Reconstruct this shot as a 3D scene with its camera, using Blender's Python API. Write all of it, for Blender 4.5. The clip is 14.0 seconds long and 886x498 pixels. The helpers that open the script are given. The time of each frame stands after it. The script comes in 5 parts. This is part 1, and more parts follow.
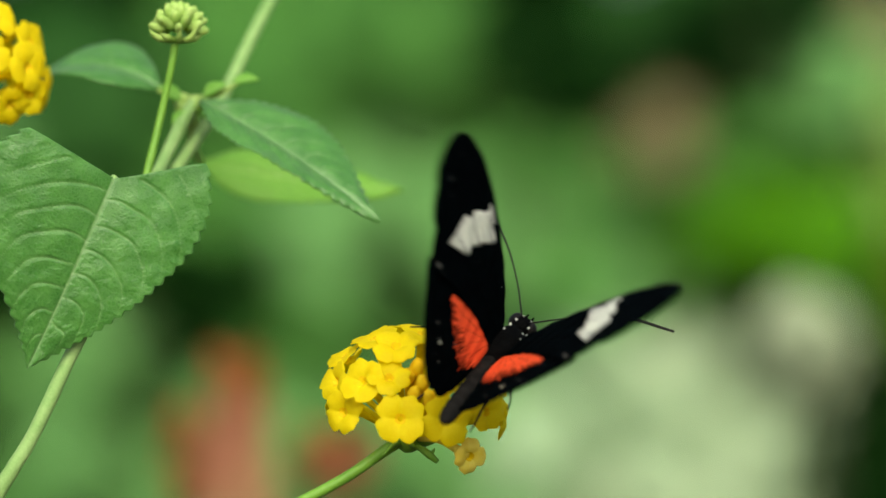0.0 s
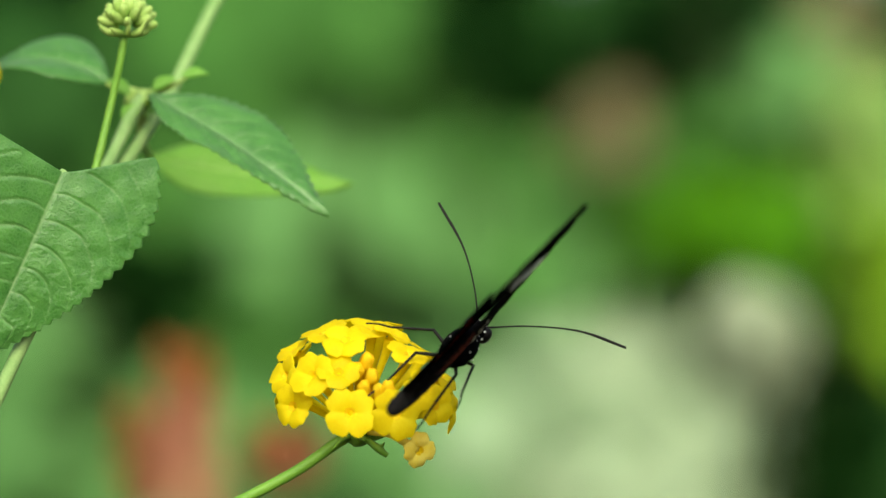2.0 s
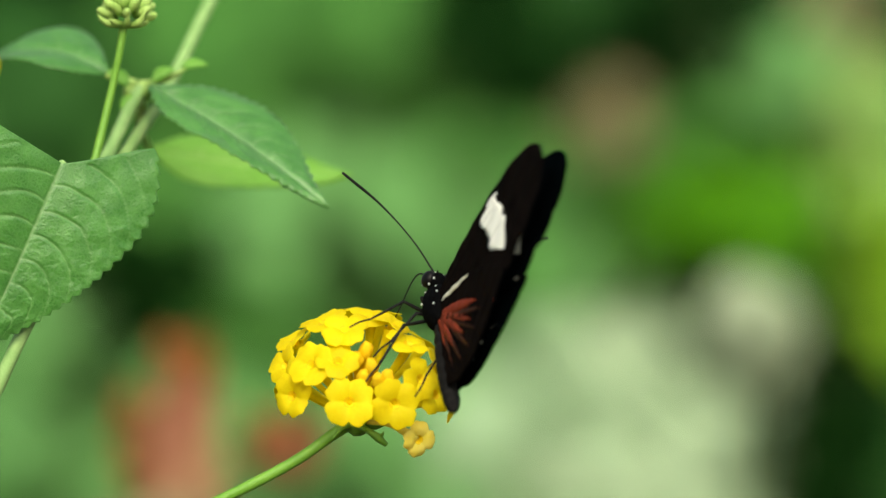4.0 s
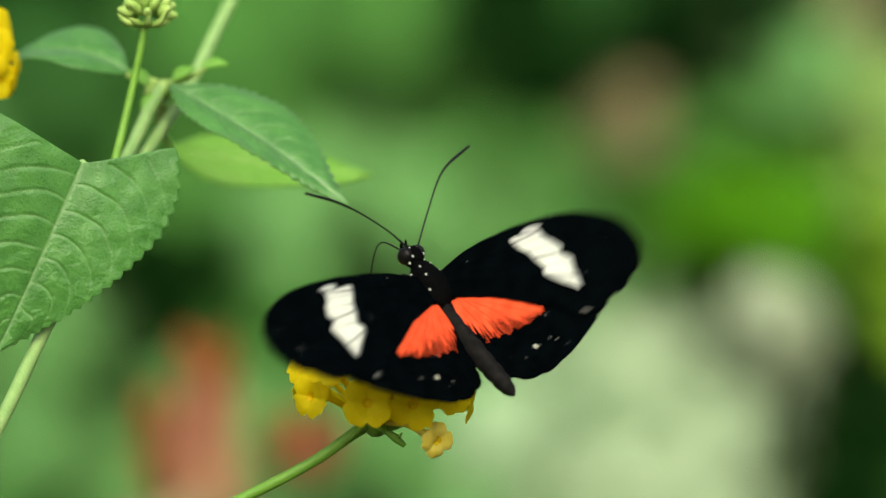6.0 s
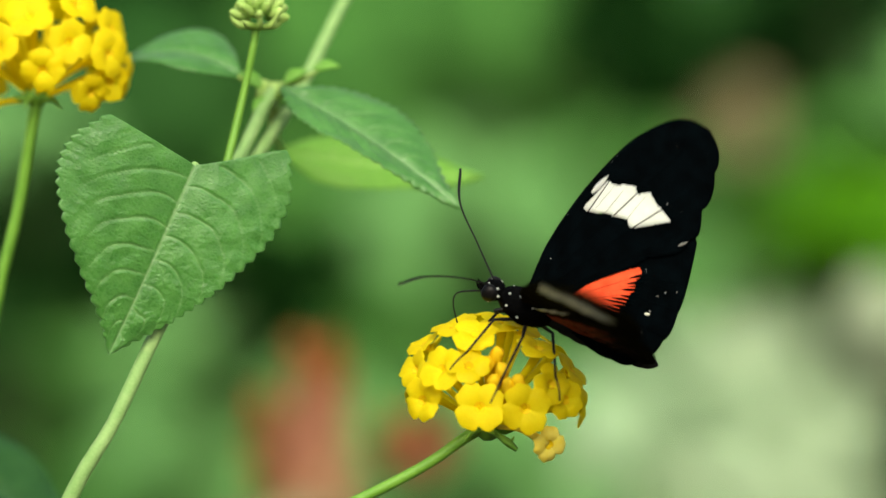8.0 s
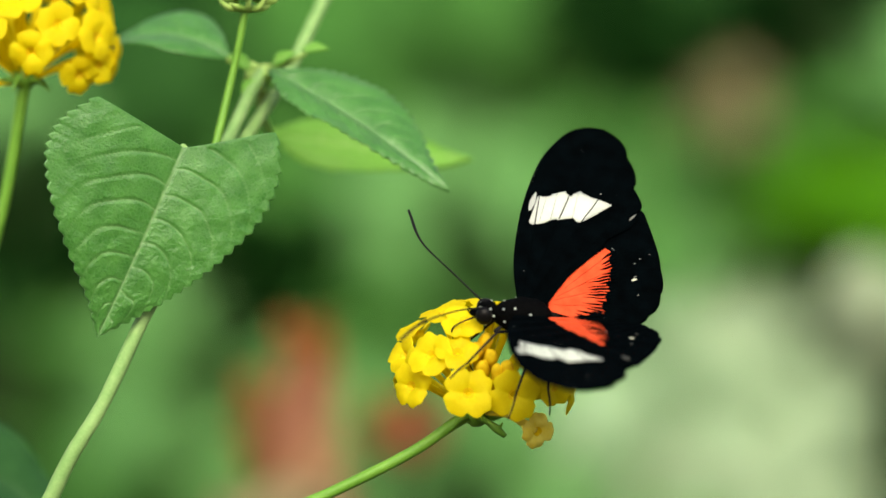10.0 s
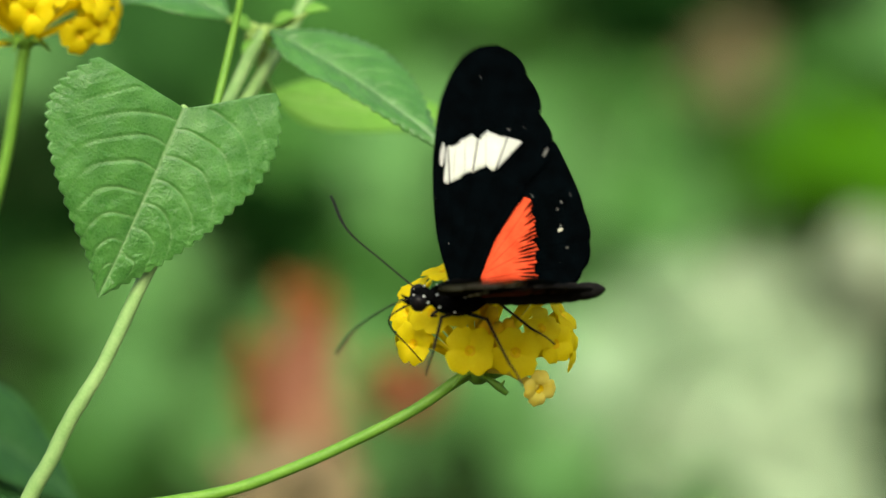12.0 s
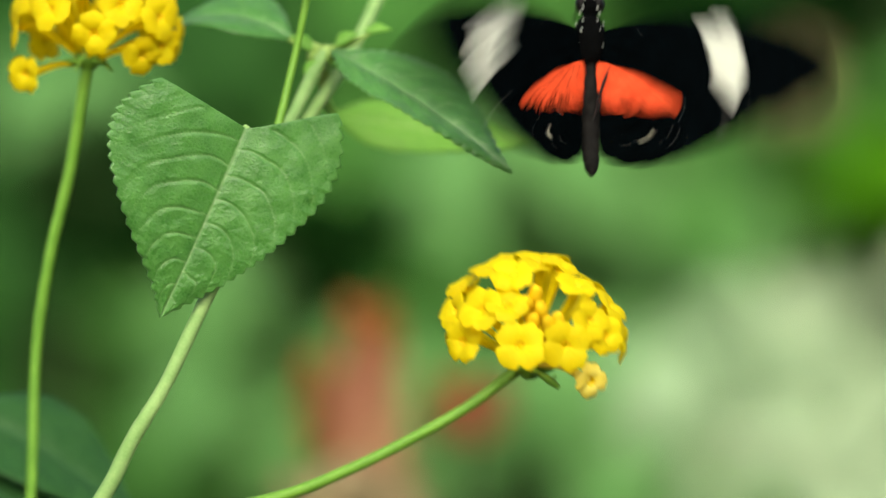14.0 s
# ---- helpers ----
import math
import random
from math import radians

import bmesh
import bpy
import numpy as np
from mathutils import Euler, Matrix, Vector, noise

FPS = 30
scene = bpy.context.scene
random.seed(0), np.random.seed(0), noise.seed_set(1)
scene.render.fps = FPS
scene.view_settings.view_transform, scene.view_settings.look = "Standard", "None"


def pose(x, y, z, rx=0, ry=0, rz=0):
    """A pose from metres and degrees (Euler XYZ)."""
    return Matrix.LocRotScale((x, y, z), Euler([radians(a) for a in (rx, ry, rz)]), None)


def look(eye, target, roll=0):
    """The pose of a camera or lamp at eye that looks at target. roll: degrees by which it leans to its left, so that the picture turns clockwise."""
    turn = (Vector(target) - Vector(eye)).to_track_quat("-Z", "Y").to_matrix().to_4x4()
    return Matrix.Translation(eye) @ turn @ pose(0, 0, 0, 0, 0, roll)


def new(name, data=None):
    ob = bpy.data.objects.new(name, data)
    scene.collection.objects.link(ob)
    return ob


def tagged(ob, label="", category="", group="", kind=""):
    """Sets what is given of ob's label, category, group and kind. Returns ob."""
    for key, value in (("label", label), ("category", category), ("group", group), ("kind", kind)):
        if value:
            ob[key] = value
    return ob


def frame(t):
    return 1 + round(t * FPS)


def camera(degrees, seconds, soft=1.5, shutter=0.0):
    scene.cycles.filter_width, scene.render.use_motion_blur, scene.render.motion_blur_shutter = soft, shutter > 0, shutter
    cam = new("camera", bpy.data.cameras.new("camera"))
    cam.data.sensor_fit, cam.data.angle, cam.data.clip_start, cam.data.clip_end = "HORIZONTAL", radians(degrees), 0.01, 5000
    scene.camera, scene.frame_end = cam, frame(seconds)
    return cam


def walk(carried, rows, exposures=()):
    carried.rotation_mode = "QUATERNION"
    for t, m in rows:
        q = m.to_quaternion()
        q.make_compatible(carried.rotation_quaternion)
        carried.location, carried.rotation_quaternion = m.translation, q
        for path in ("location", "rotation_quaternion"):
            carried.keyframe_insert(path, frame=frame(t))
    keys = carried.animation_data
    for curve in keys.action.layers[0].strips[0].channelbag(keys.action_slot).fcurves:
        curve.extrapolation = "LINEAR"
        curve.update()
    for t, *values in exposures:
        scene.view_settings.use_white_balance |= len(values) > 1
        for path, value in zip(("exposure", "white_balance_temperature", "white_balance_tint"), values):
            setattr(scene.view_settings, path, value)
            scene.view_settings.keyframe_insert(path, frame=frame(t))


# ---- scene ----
# A butterfly feeds on a lantana head in a shaded garden; the camera stands still and pans.
cam = camera(12, 14.0, soft=1.5, shutter=0.5)
cam.data.dof.use_dof = True
cam.data.dof.focus_distance = 0.676
cam.data.dof.aperture_fstop = 8.8
EYE = (0.0, 0.0, 1.1)
PAN = [(0.0, 90.075, 0.659), (0.5, 90.031, 0.388), (1.0, 90.020, 0.165), (1.5, 90.000, 0.000), (2.0, 89.996, -0.031), (2.5, 89.965, -0.035), (3.0, 89.933, -0.047), (5.5, 89.827, 0.063), (6.0, 89.867, 0.236), (6.5, 89.879, 0.424), (7.0, 89.839, 1.059), (7.5, 89.828, 1.455), (8.0, 89.894, 1.753), (8.2, 89.941, 1.898), (10.3, 89.612, 1.577), (10.5, 89.594, 1.576), (11.0, 89.571, 1.464), (11.5, 89.465, 1.512), (12.0, 89.118, 1.606), (12.5, 89.200, 1.876), (13.0, 89.194, 2.082), (13.5, 89.242, 2.241), (14.0, 89.394, 2.447)]
walk(cam, [(t, pose(*EYE, tilt, 0, turn)) for t, tilt, turn in PAN], [(0.0, 0.32, 6600, 3), (0.5, 0.32, 6600, 3), (1.5, 0.40, 6600, 3), (3.0, 0.42, 6600, 3), (14.0, 0.44, 6600, 3)])

# ---- light: a bright, hazy sky and a broad soft sun ----
world = bpy.data.worlds.new("hazy_sky")
scene.world = world
world.use_nodes = True
wn = world.node_tree.nodes
sky = wn.new("ShaderNodeTexSky")
sky.sky_type, sky.sun_disc = "NISHITA", False
sky.sun_elevation, sky.sun_rotation = radians(39), radians(178)
sky.air_density, sky.dust_density, sky.ozone_density = 1.0, 5.0, 0.3
wn["Background"].inputs["Strength"].default_value = 0.158
world.node_tree.links.new(sky.outputs["Color"], wn["Background"].inputs["Color"])
sun_data = bpy.data.lights.new("sun", "SUN")
sun_data.energy, sun_data.angle, sun_data.color = 1.45, radians(50), (1.0, 0.97, 0.9)
sun = new("sun", sun_data)
sun.matrix_world = look((0.1, -2.9, 3.95), (0, 0.678, 1.08))


# ---- materials ----
def ramp(nt, fac, stops):
    n = nt.nodes.new("ShaderNodeValToRGB")
    while len(n.color_ramp.elements) < len(stops):
        n.color_ramp.elements.new(0.5)
    for e, (p, c) in zip(n.color_ramp.elements, stops):
        e.position, e.color = p, (*c, 1)
    nt.links.new(fac, n.inputs["Fac"])
    return n.outputs["Color"]


def surface(name, dark, light, rough=0.5, scale=200.0, fine=1500.0, bump=0.2, depth=0.0002, spec=0.4, glow_through=0.0,
            vein=None, vary=0.0, sheen=0.0, through_tint=None, net=0.0, specks=0.0):
    """A two-scale mottled surface. scale: blotches per metre; fine: grain per metre."""
    m = bpy.data.materials.new(name)
    m.use_nodes = True
    nt = m.node_tree
    L, N = nt.links, nt.nodes
    b = N["Principled BSDF"]
    co = N.new("ShaderNodeTexCoord").outputs["Object"]
    big, small = N.new("ShaderNodeTexNoise"), N.new("ShaderNodeTexNoise")
    for n, s in ((big, scale), (small, fine)):
        n.inputs["Scale"].default_value, n.inputs["Detail"].default_value = s, 4
        L.new(co, n.inputs["Vector"])
    mix = N.new("ShaderNodeMath")
    mix.operation = "MULTIPLY_ADD"
    mix.inputs[1].default_value = 0.65
    L.new(big.outputs["Fac"], mix.inputs[0])
    half = N.new("ShaderNodeMath")
    half.operation = "MULTIPLY"
    half.inputs[1].default_value = 0.35
    L.new(small.outputs["Fac"], half.inputs[0])
    L.new(half.outputs[0], mix.inputs[2])
    color = ramp(nt, mix.outputs[0], [(0.32, dark), (0.68, light)])
    if vary:
        info = N.new("ShaderNodeObjectInfo")
        hsv = N.new("ShaderNodeHueSaturation")
        span = N.new("ShaderNodeMapRange")
        span.inputs["To Min"].default_value, span.inputs["To Max"].default_value = 1 - vary, 1 + vary
        L.new(info.outputs["Random"], span.inputs["Value"])
        L.new(span.outputs["Result"], hsv.inputs["Value"])
        L.new(color, hsv.inputs["Color"])
        color = hsv.outputs["Color"]
    if vein:
        at = N.new("ShaderNodeAttribute")
        at.attribute_name = "vein"
        mx = N.new("ShaderNodeMix")
        mx.data_type = "RGBA"
        L.new(at.outputs["Fac"], mx.inputs["Factor"])
        L.new(color, mx.inputs["A"])
        mx.inputs["B"].default_value = (*vein, 1)
        color = mx.outputs["Result"]
    if specks:
        # single lost scales, scattered
        dots = N.new("ShaderNodeTexVoronoi")
        dots.inputs["Scale"].default_value = specks
        L.new(co, dots.inputs["Vector"])
        keep = N.new("ShaderNodeTexNoise")
        keep.inputs["Scale"].default_value = specks * 0.23
        L.new(co, keep.inputs["Vector"])
        lim = N.new("ShaderNodeMapRange")
        lim.inputs["From Min"].default_value, lim.inputs["From Max"].default_value = 0.60, 0.74
        lim.inputs["To Min"].default_value, lim.inputs["To Max"].default_value = 0.0, 0.26
        L.new(keep.outputs["Fac"], lim.inputs["Value"])
        less = N.new("ShaderNodeMath")
        less.operation = "LESS_THAN"
        L.new(dots.outputs["Distance"], less.inputs[0])
        L.new(lim.outputs["Result"], less.inputs[1])
        worn = N.new("ShaderNodeMix")
        worn.data_type = "RGBA"
        L.new(less.outputs[0], worn.inputs["Factor"])
        L.new(color, worn.inputs["A"])
        worn.inputs["B"].default_value = (0.24, 0.25, 0.24, 1)
        color = worn.outputs["Result"]
    L.new(color, b.inputs["Base Color"])
    rr = N.new("ShaderNodeMapRange")
    rr.inputs["To Min"].default_value, rr.inputs["To Max"].default_value = max(rough - 0.1, 0.05), min(rough + 0.12, 1)
    L.new(small.outputs["Fac"], rr.inputs["Value"])
    L.new(rr.outputs["Result"], b.inputs["Roughness"])
    b.inputs["Specular IOR Level"].default_value = spec
    b.inputs["Sheen Weight"].default_value = sheen
    relief = mix.outputs[0]
    if net:
        # a fine net of veins, with the blade bulging in each mesh
        cells = N.new("ShaderNodeTexVoronoi")
        cells.feature = "DISTANCE_TO_EDGE"
        cells.inputs["Scale"].default_value = net
        warp = N.new("ShaderNodeVectorMath")
        warp.operation = "MULTIPLY_ADD"
        warp.inputs[1].default_value = (0.0006,) * 3
        L.new(small.outputs["Color"], warp.inputs[0])
        L.new(co, warp.inputs[2])
        L.new(warp.outputs[0], cells.inputs["Vector"])
        bulge = N.new("ShaderNodeMapRange")
        bulge.interpolation_type = "SMOOTHSTEP"
        bulge.inputs["From Max"].default_value = 0.30
        L.new(cells.outputs["Distance"], bulge.inputs["Value"])
        add = N.new("ShaderNodeMath")
        add.operation = "ADD"
        L.new(bulge.outputs["Result"], add.inputs[0])
        L.new(mix.outputs[0], add.inputs[1])
        relief = add.outputs[0]
        # the net shows paler than the blade
        faint = N.new("ShaderNodeMapRange")
        faint.inputs["To Min"].default_value, faint.inputs["To Max"].default_value = 0.13, 0.0
        L.new(bulge.outputs["Result"], faint.inputs["Value"])
        paler = N.new("ShaderNodeMix")
        paler.data_type = "RGBA"
        L.new(faint.outputs["Result"], paler.inputs["Factor"])
        L.new(color, paler.inputs["A"])
        paler.inputs["B"].default_value = (*(vein or light), 1)
        color = paler.outputs["Result"]
        L.new(color, b.inputs["Base Color"])
    if bump:
        bp = N.new("ShaderNodeBump")
        bp.inputs["Strength"].default_value, bp.inputs["Distance"].default_value = bump, depth
        L.new(relief, bp.inputs["Height"])
        L.new(bp.outputs["Normal"], b.inputs["Normal"])
    if glow_through:
        tr, ms = N.new("ShaderNodeBsdfTranslucent"), N.new("ShaderNodeMixShader")
        if through_tint:
            tint = N.new("ShaderNodeMix")
            tint.data_type, tint.blend_type = "RGBA", "MULTIPLY"
            tint.inputs["Factor"].default_value = 1.0
            L.new(color, tint.inputs["A"])
            tint.inputs["B"].default_value = (*through_tint, 1)
            L.new(tint.outputs["Result"], tr.inputs["Color"])
        else:
            L.new(color, tr.inputs["Color"])
        ms.inputs["Fac"].default_value = glow_through
        L.new(b.outputs["BSDF"], ms.inputs[1])
        L.new(tr.outputs["BSDF"], ms.inputs[2])
        L.new(ms.outputs["Shader"], N["Material Output"].inputs["Surface"])
    return m


M_PETAL = surface("yellow_petal", (0.87, 0.735, 0.006), (0.93, 0.835, 0.016), 0.6, 300, 2500, 0.25, 0.0001, 0.2, 0.58, vary=0.06)
M_THROAT = surface("orange_throat", (0.80, 0.565, 0.003), (0.88, 0.66, 0.007), 0.7, 400, 2500, 0.2, 0.0001, 0.25, 0.25, vary=0.1)
M_BUDYELLOW = surface("bud_petal", (0.84, 0.54, 0.007), (0.91, 0.68, 0.022), 0.65, 500, 2500, 0.3, 0.0002, 0.15, 0.25, vary=0.1)
M_PALE_PETAL = surface("faded_petal", (0.92, 0.79, 0.09), (0.95, 0.87, 0.22), 0.6, 400, 2500, 0.3, 0.0002, 0.2, 0.5)
M_LEAF = surface("lantana_leaf", (0.032, 0.168, 0.016), (0.092, 0.300, 0.046), 0.34, 260, 3000, 0.34, 0.00011, 0.60, 0.25, vein=(0.23, 0.42, 0.16), sheen=0.14, net=1500)
M_LEAF_PALE = surface("young_leaf", (0.13, 0.36, 0.030), (0.19, 0.44, 0.055), 0.5, 120, 1800, 0.5, 0.00008, 0.25, 0.25, vein=(0.32, 0.55, 0.14), sheen=0.1, net=900)
M_LEAF_DARK = surface("old_leaf", (0.020, 0.082, 0.018), (0.042, 0.130, 0.032), 0.40, 120, 1500, 0.5, 0.0001, 0.15, 0.15, vein=(0.06, 0.15, 0.06), net=900)
M_STEM = surface("pale_stem", (0.185, 0.345, 0.10), (0.30, 0.47, 0.17), 0.6, 300, 2500, 0.6, 0.0003, 0.2)
M_STALK = surface("green_stalk", (0.10, 0.26, 0.02), (0.17, 0.36, 0.04), 0.5, 300, 2500, 0.5, 0.0003, 0.4)
M_BUD = surface("green_bud", (0.27, 0.47, 0.08), (0.48, 0.66, 0.20), 0.55, 500, 2500, 0.4, 0.0002, 0.35, 0.15)
M_WING = surface("black_wing_scales", (0.0002, 0.0004, 0.0005), (0.0008, 0.0019, 0.0025), 0.8, 350, 6000, 0.35, 0.00006, 0.006, specks=1700)
M_WING_UNDER = surface("brown_wing_underside", (0.0016, 0.0012, 0.001), (0.006, 0.004, 0.0032), 0.8, 300, 6000, 0.35, 0.00006, 0.012)
M_BAND_UNDER = surface("white_under_scales", (0.80, 0.82, 0.72), (0.90, 0.91, 0.83), 0.75, 500, 6000, 0.2, 0.00005, 0.1, 0.08)
M_BAND = surface("white_wing_scales", (0.78, 0.82, 0.75), (0.88, 0.91, 0.85), 0.75, 500, 6000, 0.2, 0.00005, 0.1, 0.55)
M_RED = surface("red_wing_scales", (0.54, 0.046, 0.012), (0.72, 0.092, 0.030), 0.75, 450, 5000, 0.25, 0.00005, 0.1)
M_BROWN_UNDER = surface("brown_red_scales", (0.018, 0.006, 0.003), (0.040, 0.012, 0.006), 0.75, 450, 5000, 0.25, 0.00005, 0.1)
M_RED_UNDER = surface("dull_red_scales", (0.10, 0.014, 0.006), (0.19, 0.032, 0.014), 0.75, 450, 5000, 0.25, 0.00005, 0.1)
M_WORN = surface("worn_grey_scales", (0.10, 0.10, 0.09), (0.22, 0.22, 0.20), 0.75, 900, 5000, 0.2, 0.00005, 0.1)
M_CREAM = surface("cream_scales", (0.45, 0.45, 0.34), (0.62, 0.61, 0.48), 0.75, 600, 5000, 0.2, 0.00005, 0.1)
M_BODY = surface("black_hairy_body", (0.0005, 0.0006, 0.0007), (0.0022, 0.0024, 0.0026), 0.8, 1200, 5000, 0.9, 0.0003, 0.025)
M_ABDOMEN = surface("grey_ringed_abdomen", (0.0015, 0.0015, 0.0014), (0.012, 0.0115, 0.0105), 0.75, 700, 5000, 0.8, 0.0002, 0.08)
M_EYE = surface("glossy_eye", (0.003, 0.003, 0.003), (0.008, 0.007, 0.007), 0.35, 2500, 8000, 0.1, 0.00005, 0.12)
M_LEG = surface("black_leg", (0.002, 0.002, 0.002), (0.008, 0.0078, 0.0075), 0.55, 900, 5000, 0.4, 0.0001, 0.2)


def foliage(name, dark, light, rough=0.65, spec=0.12, glow=0.2):
    return surface(name, dark, light, rough, 14, 160, 0.5, 0.002, spec, glow, vein=tuple(min(1, c * 1.5) for c in light))


M_G_MID = foliage("mid_green_foliage", (0.042, 0.140, 0.022), (0.075, 0.220, 0.040))
M_G_GREY = foliage("grey_green_foliage", (0.100, 0.262, 0.070), (0.155, 0.350, 0.108))
M_G_SOFT = foliage("soft_pale_foliage", (0.25, 0.40, 0.21), (0.35, 0.50, 0.30))
# deep green, made darker so the colour itself holds the shade farther back
M_G_DEEP_SHADE = foliage("deep_green_shade_foliage", (0.012, 0.057, 0.008), (0.024, 0.093, 0.013))
# near-black green: the shade of gaps and hedge is put into the colour
M_G_SHADE = foliage("shade_dark_foliage", (0.002, 0.012, 0.0015), (0.005, 0.022, 0.003), 0.8, 0.02, 0.05)
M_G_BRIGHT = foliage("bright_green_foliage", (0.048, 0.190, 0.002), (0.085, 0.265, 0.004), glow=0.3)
# yellow-green and lime, lightened: the glow of lit leaves is in the colour
M_G_YELLOW_LIT = foliage("lit_yellow_green_foliage", (0.14, 0.31, 0.012), (0.23, 0.43, 0.024), glow=0.3)
M_G_LIME_LIT = foliage("lit_lime_foliage", (0.26, 0.48, 0.11), (0.39, 0.61, 0.185), glow=0.35)
M_G_PALE = foliage("pale_variegated_foliage", (0.325, 0.455, 0.265), (0.425, 0.56, 0.355))
# pale grey-green that carries the brightness of an out-of-focus glint
M_G_GLINT = foliage("glint_foliage", (0.25, 0.31, 0.19), (0.33, 0.40, 0.255))
M_RUST = foliage("rusty_pink_foliage", (0.160, 0.143, 0.068), (0.220, 0.193, 0.095))
M_BRACT = foliage("coral_pink_bract", (0.45, 0.195, 0.120), (0.55, 0.265, 0.170))
M_BRACT_TAN = foliage("tan_bract", (0.48, 0.29, 0.155), (0.58, 0.37, 0.21))
M_BRACT_RED = foliage("brick_red_bract", (0.31, 0.125, 0.060), (0.38, 0.17, 0.085))
M_BRACT_PALE = foliage("pale_pink_bract", (0.30, 0.235, 0.12), (0.41, 0.33, 0.18), glow=0.4)
M_BRACT_ORANGE = foliage("rust_orange_bract", (0.27, 0.105, 0.030), (0.36, 0.155, 0.048))
M_TWIG = surface("green_brown_twig", (0.018, 0.035, 0.010), (0.035, 0.06, 0.018), 0.8, 30, 300, 0.6, 0.001, 0.2)
M_SOIL = surface("garden_soil", (0.018, 0.016, 0.008), (0.04, 0.035, 0.018), 0.95, 5, 80, 0.8, 0.01, 0.1)


# ---- mesh helpers ----
def linked(name, data, parent=None, label=""):
    ob = new(name, data)
    ob.parent = parent
    if label:
        tagged(ob, label)
    return ob


def finish(name, bm, mats, smooth=True):
    bmesh.ops.recalc_face_normals(bm, faces=bm.faces)
    me = bpy.data.meshes.new(name)
    bm.to_mesh(me)
    bm.free()
    for m in mats if isinstance(mats, (list, tuple)) else [mats]:
        me.materials.append(m)
    if smooth:
        me.polygons.foreach_set("use_smooth", [True] * len(me.polygons))
    return me


def part(name, bm, mats, parent, label=""):
    return linked(name, finish(name, bm, mats), parent, label)


def spline(pts, n):
    """n+1 points along a smooth curve through pts."""
    p = [Vector(q) for q in pts]
    p = [2 * p[0] - p[1], *p, 2 * p[-1] - p[-2]]
    out, spans = [], len(p) - 3
    for k in range(n + 1):
        f = min(k / n * spans, spans - 1e-9)
        i, u = int(f), f - int(f)
        a, b, c, d = p[i:i + 4]
        out.append(0.5 * ((2 * b) + (c - a) * u + (2 * a - 5 * b + 4 * c - d) * u * u + (3 * b - 3 * c + d - a) * u ** 3))
    return out


def tube(bm, pts, radii, n=24, sides=10, wobble=0.0, mat=0):
    """A closed tapered tube along a smooth curve; radii at even steps along it."""
    path = spline(pts, n)
    rings, side = [], Vector((0.31, 0.9, 0.2))
    for k, p in enumerate(path):
        d = (path[min(k + 1, n)] - path[max(k - 1, 0)]).normalized()
        side = (side - d * side.dot(d)).normalized()
        up = d.cross(side)
        f = k / n * (len(radii) - 1)
        i = min(int(f), len(radii) - 2)
        r = radii[i] + (radii[i + 1] - radii[i]) * (f - i)
        ring = []
        for s in range(sides):
            a = 2 * math.pi * s / sides
            rr = r * (1 + wobble * noise.noise(p * 900 + Vector((s, 0, 0))))
            ring.append(bm.verts.new(p + rr * (math.cos(a) * side + math.sin(a) * up)))
        rings.append(ring)
    for a, b in zip(rings, rings[1:]):
        for s in range(sides):
            bm.faces.new((a[s], a[(s + 1) % sides], b[(s + 1) % sides], b[s])).material_index = mat
    bm.faces.new(rings[0][::-1]).material_index = mat
    bm.faces.new(rings[-1]).material_index = mat
    return bm


def blob(bm, centre, size, turn=None, seg=16, rings=10, rough=0.0, mat=0):
    """A rounded, slightly uneven lump."""
    made = bmesh.ops.create_uvsphere(bm, u_segments=seg, v_segments=rings, radius=1)["verts"]
    m = Matrix.Translation(centre) @ (turn or Matrix()) @ Matrix.Diagonal((*size, 1))
    for v in made:
        k = 1 + rough * noise.noise(v.co * 3 + Vector(centre) * 700)
        v.co = m @ (v.co * k)
    for f in {f for v in made for f in v.link_faces}:
        f.material_index = mat
    return bm


def slab(bm, grid, up, down, mat_up=0, mat_down=0, gap=None):
    """A closed sheet: grid of points, offset along z by up(u, v) and down(u, v)."""
    ru, rv = len(grid), len(grid[0])
    top = [[bm.verts.new(p + Vector((0, 0, up))) for p in row] for row in grid]
    bot = [[bm.verts.new(p - Vector((0, 0, down))) for p in row] for row in grid]

    def quad(vs, m):
        vs = list(dict.fromkeys(vs))
        if len(vs) > 2:
            bm.faces.new(vs).material_index = m
    for i in range(ru - 1):
        for j in range(rv - 1):
            if gap and gap(i, j):
                continue
            quad((top[i][j], top[i + 1][j], top[i + 1][j + 1], top[i][j + 1]), mat_up)
            quad((bot[i][j], bot[i][j + 1], bot[i + 1][j + 1], bot[i + 1][j]), mat_down)
    edge = [(i, 0) for i in range(ru)] + [(ru - 1, j) for j in range(1, rv)] + [(i, rv - 1) for i in range(ru - 2, -1, -1)] + [(0, j) for j in range(rv - 2, 0, -1)]
    for (a, b), (c, d) in zip(edge, edge[1:] + edge[:1]):
        quad((top[a][b], bot[a][b], bot[c][d], top[c][d]), mat_up)
    return bm


MM = 0.001


def near(x, z, y=0.0):
    """A place by the flower: millimetres across and up in its plane, moved straight away from the eye by y."""
    k = 1 + y / 678
    return Vector((x * k * MM, 0.678 * k, 1.1 + z * k * MM))


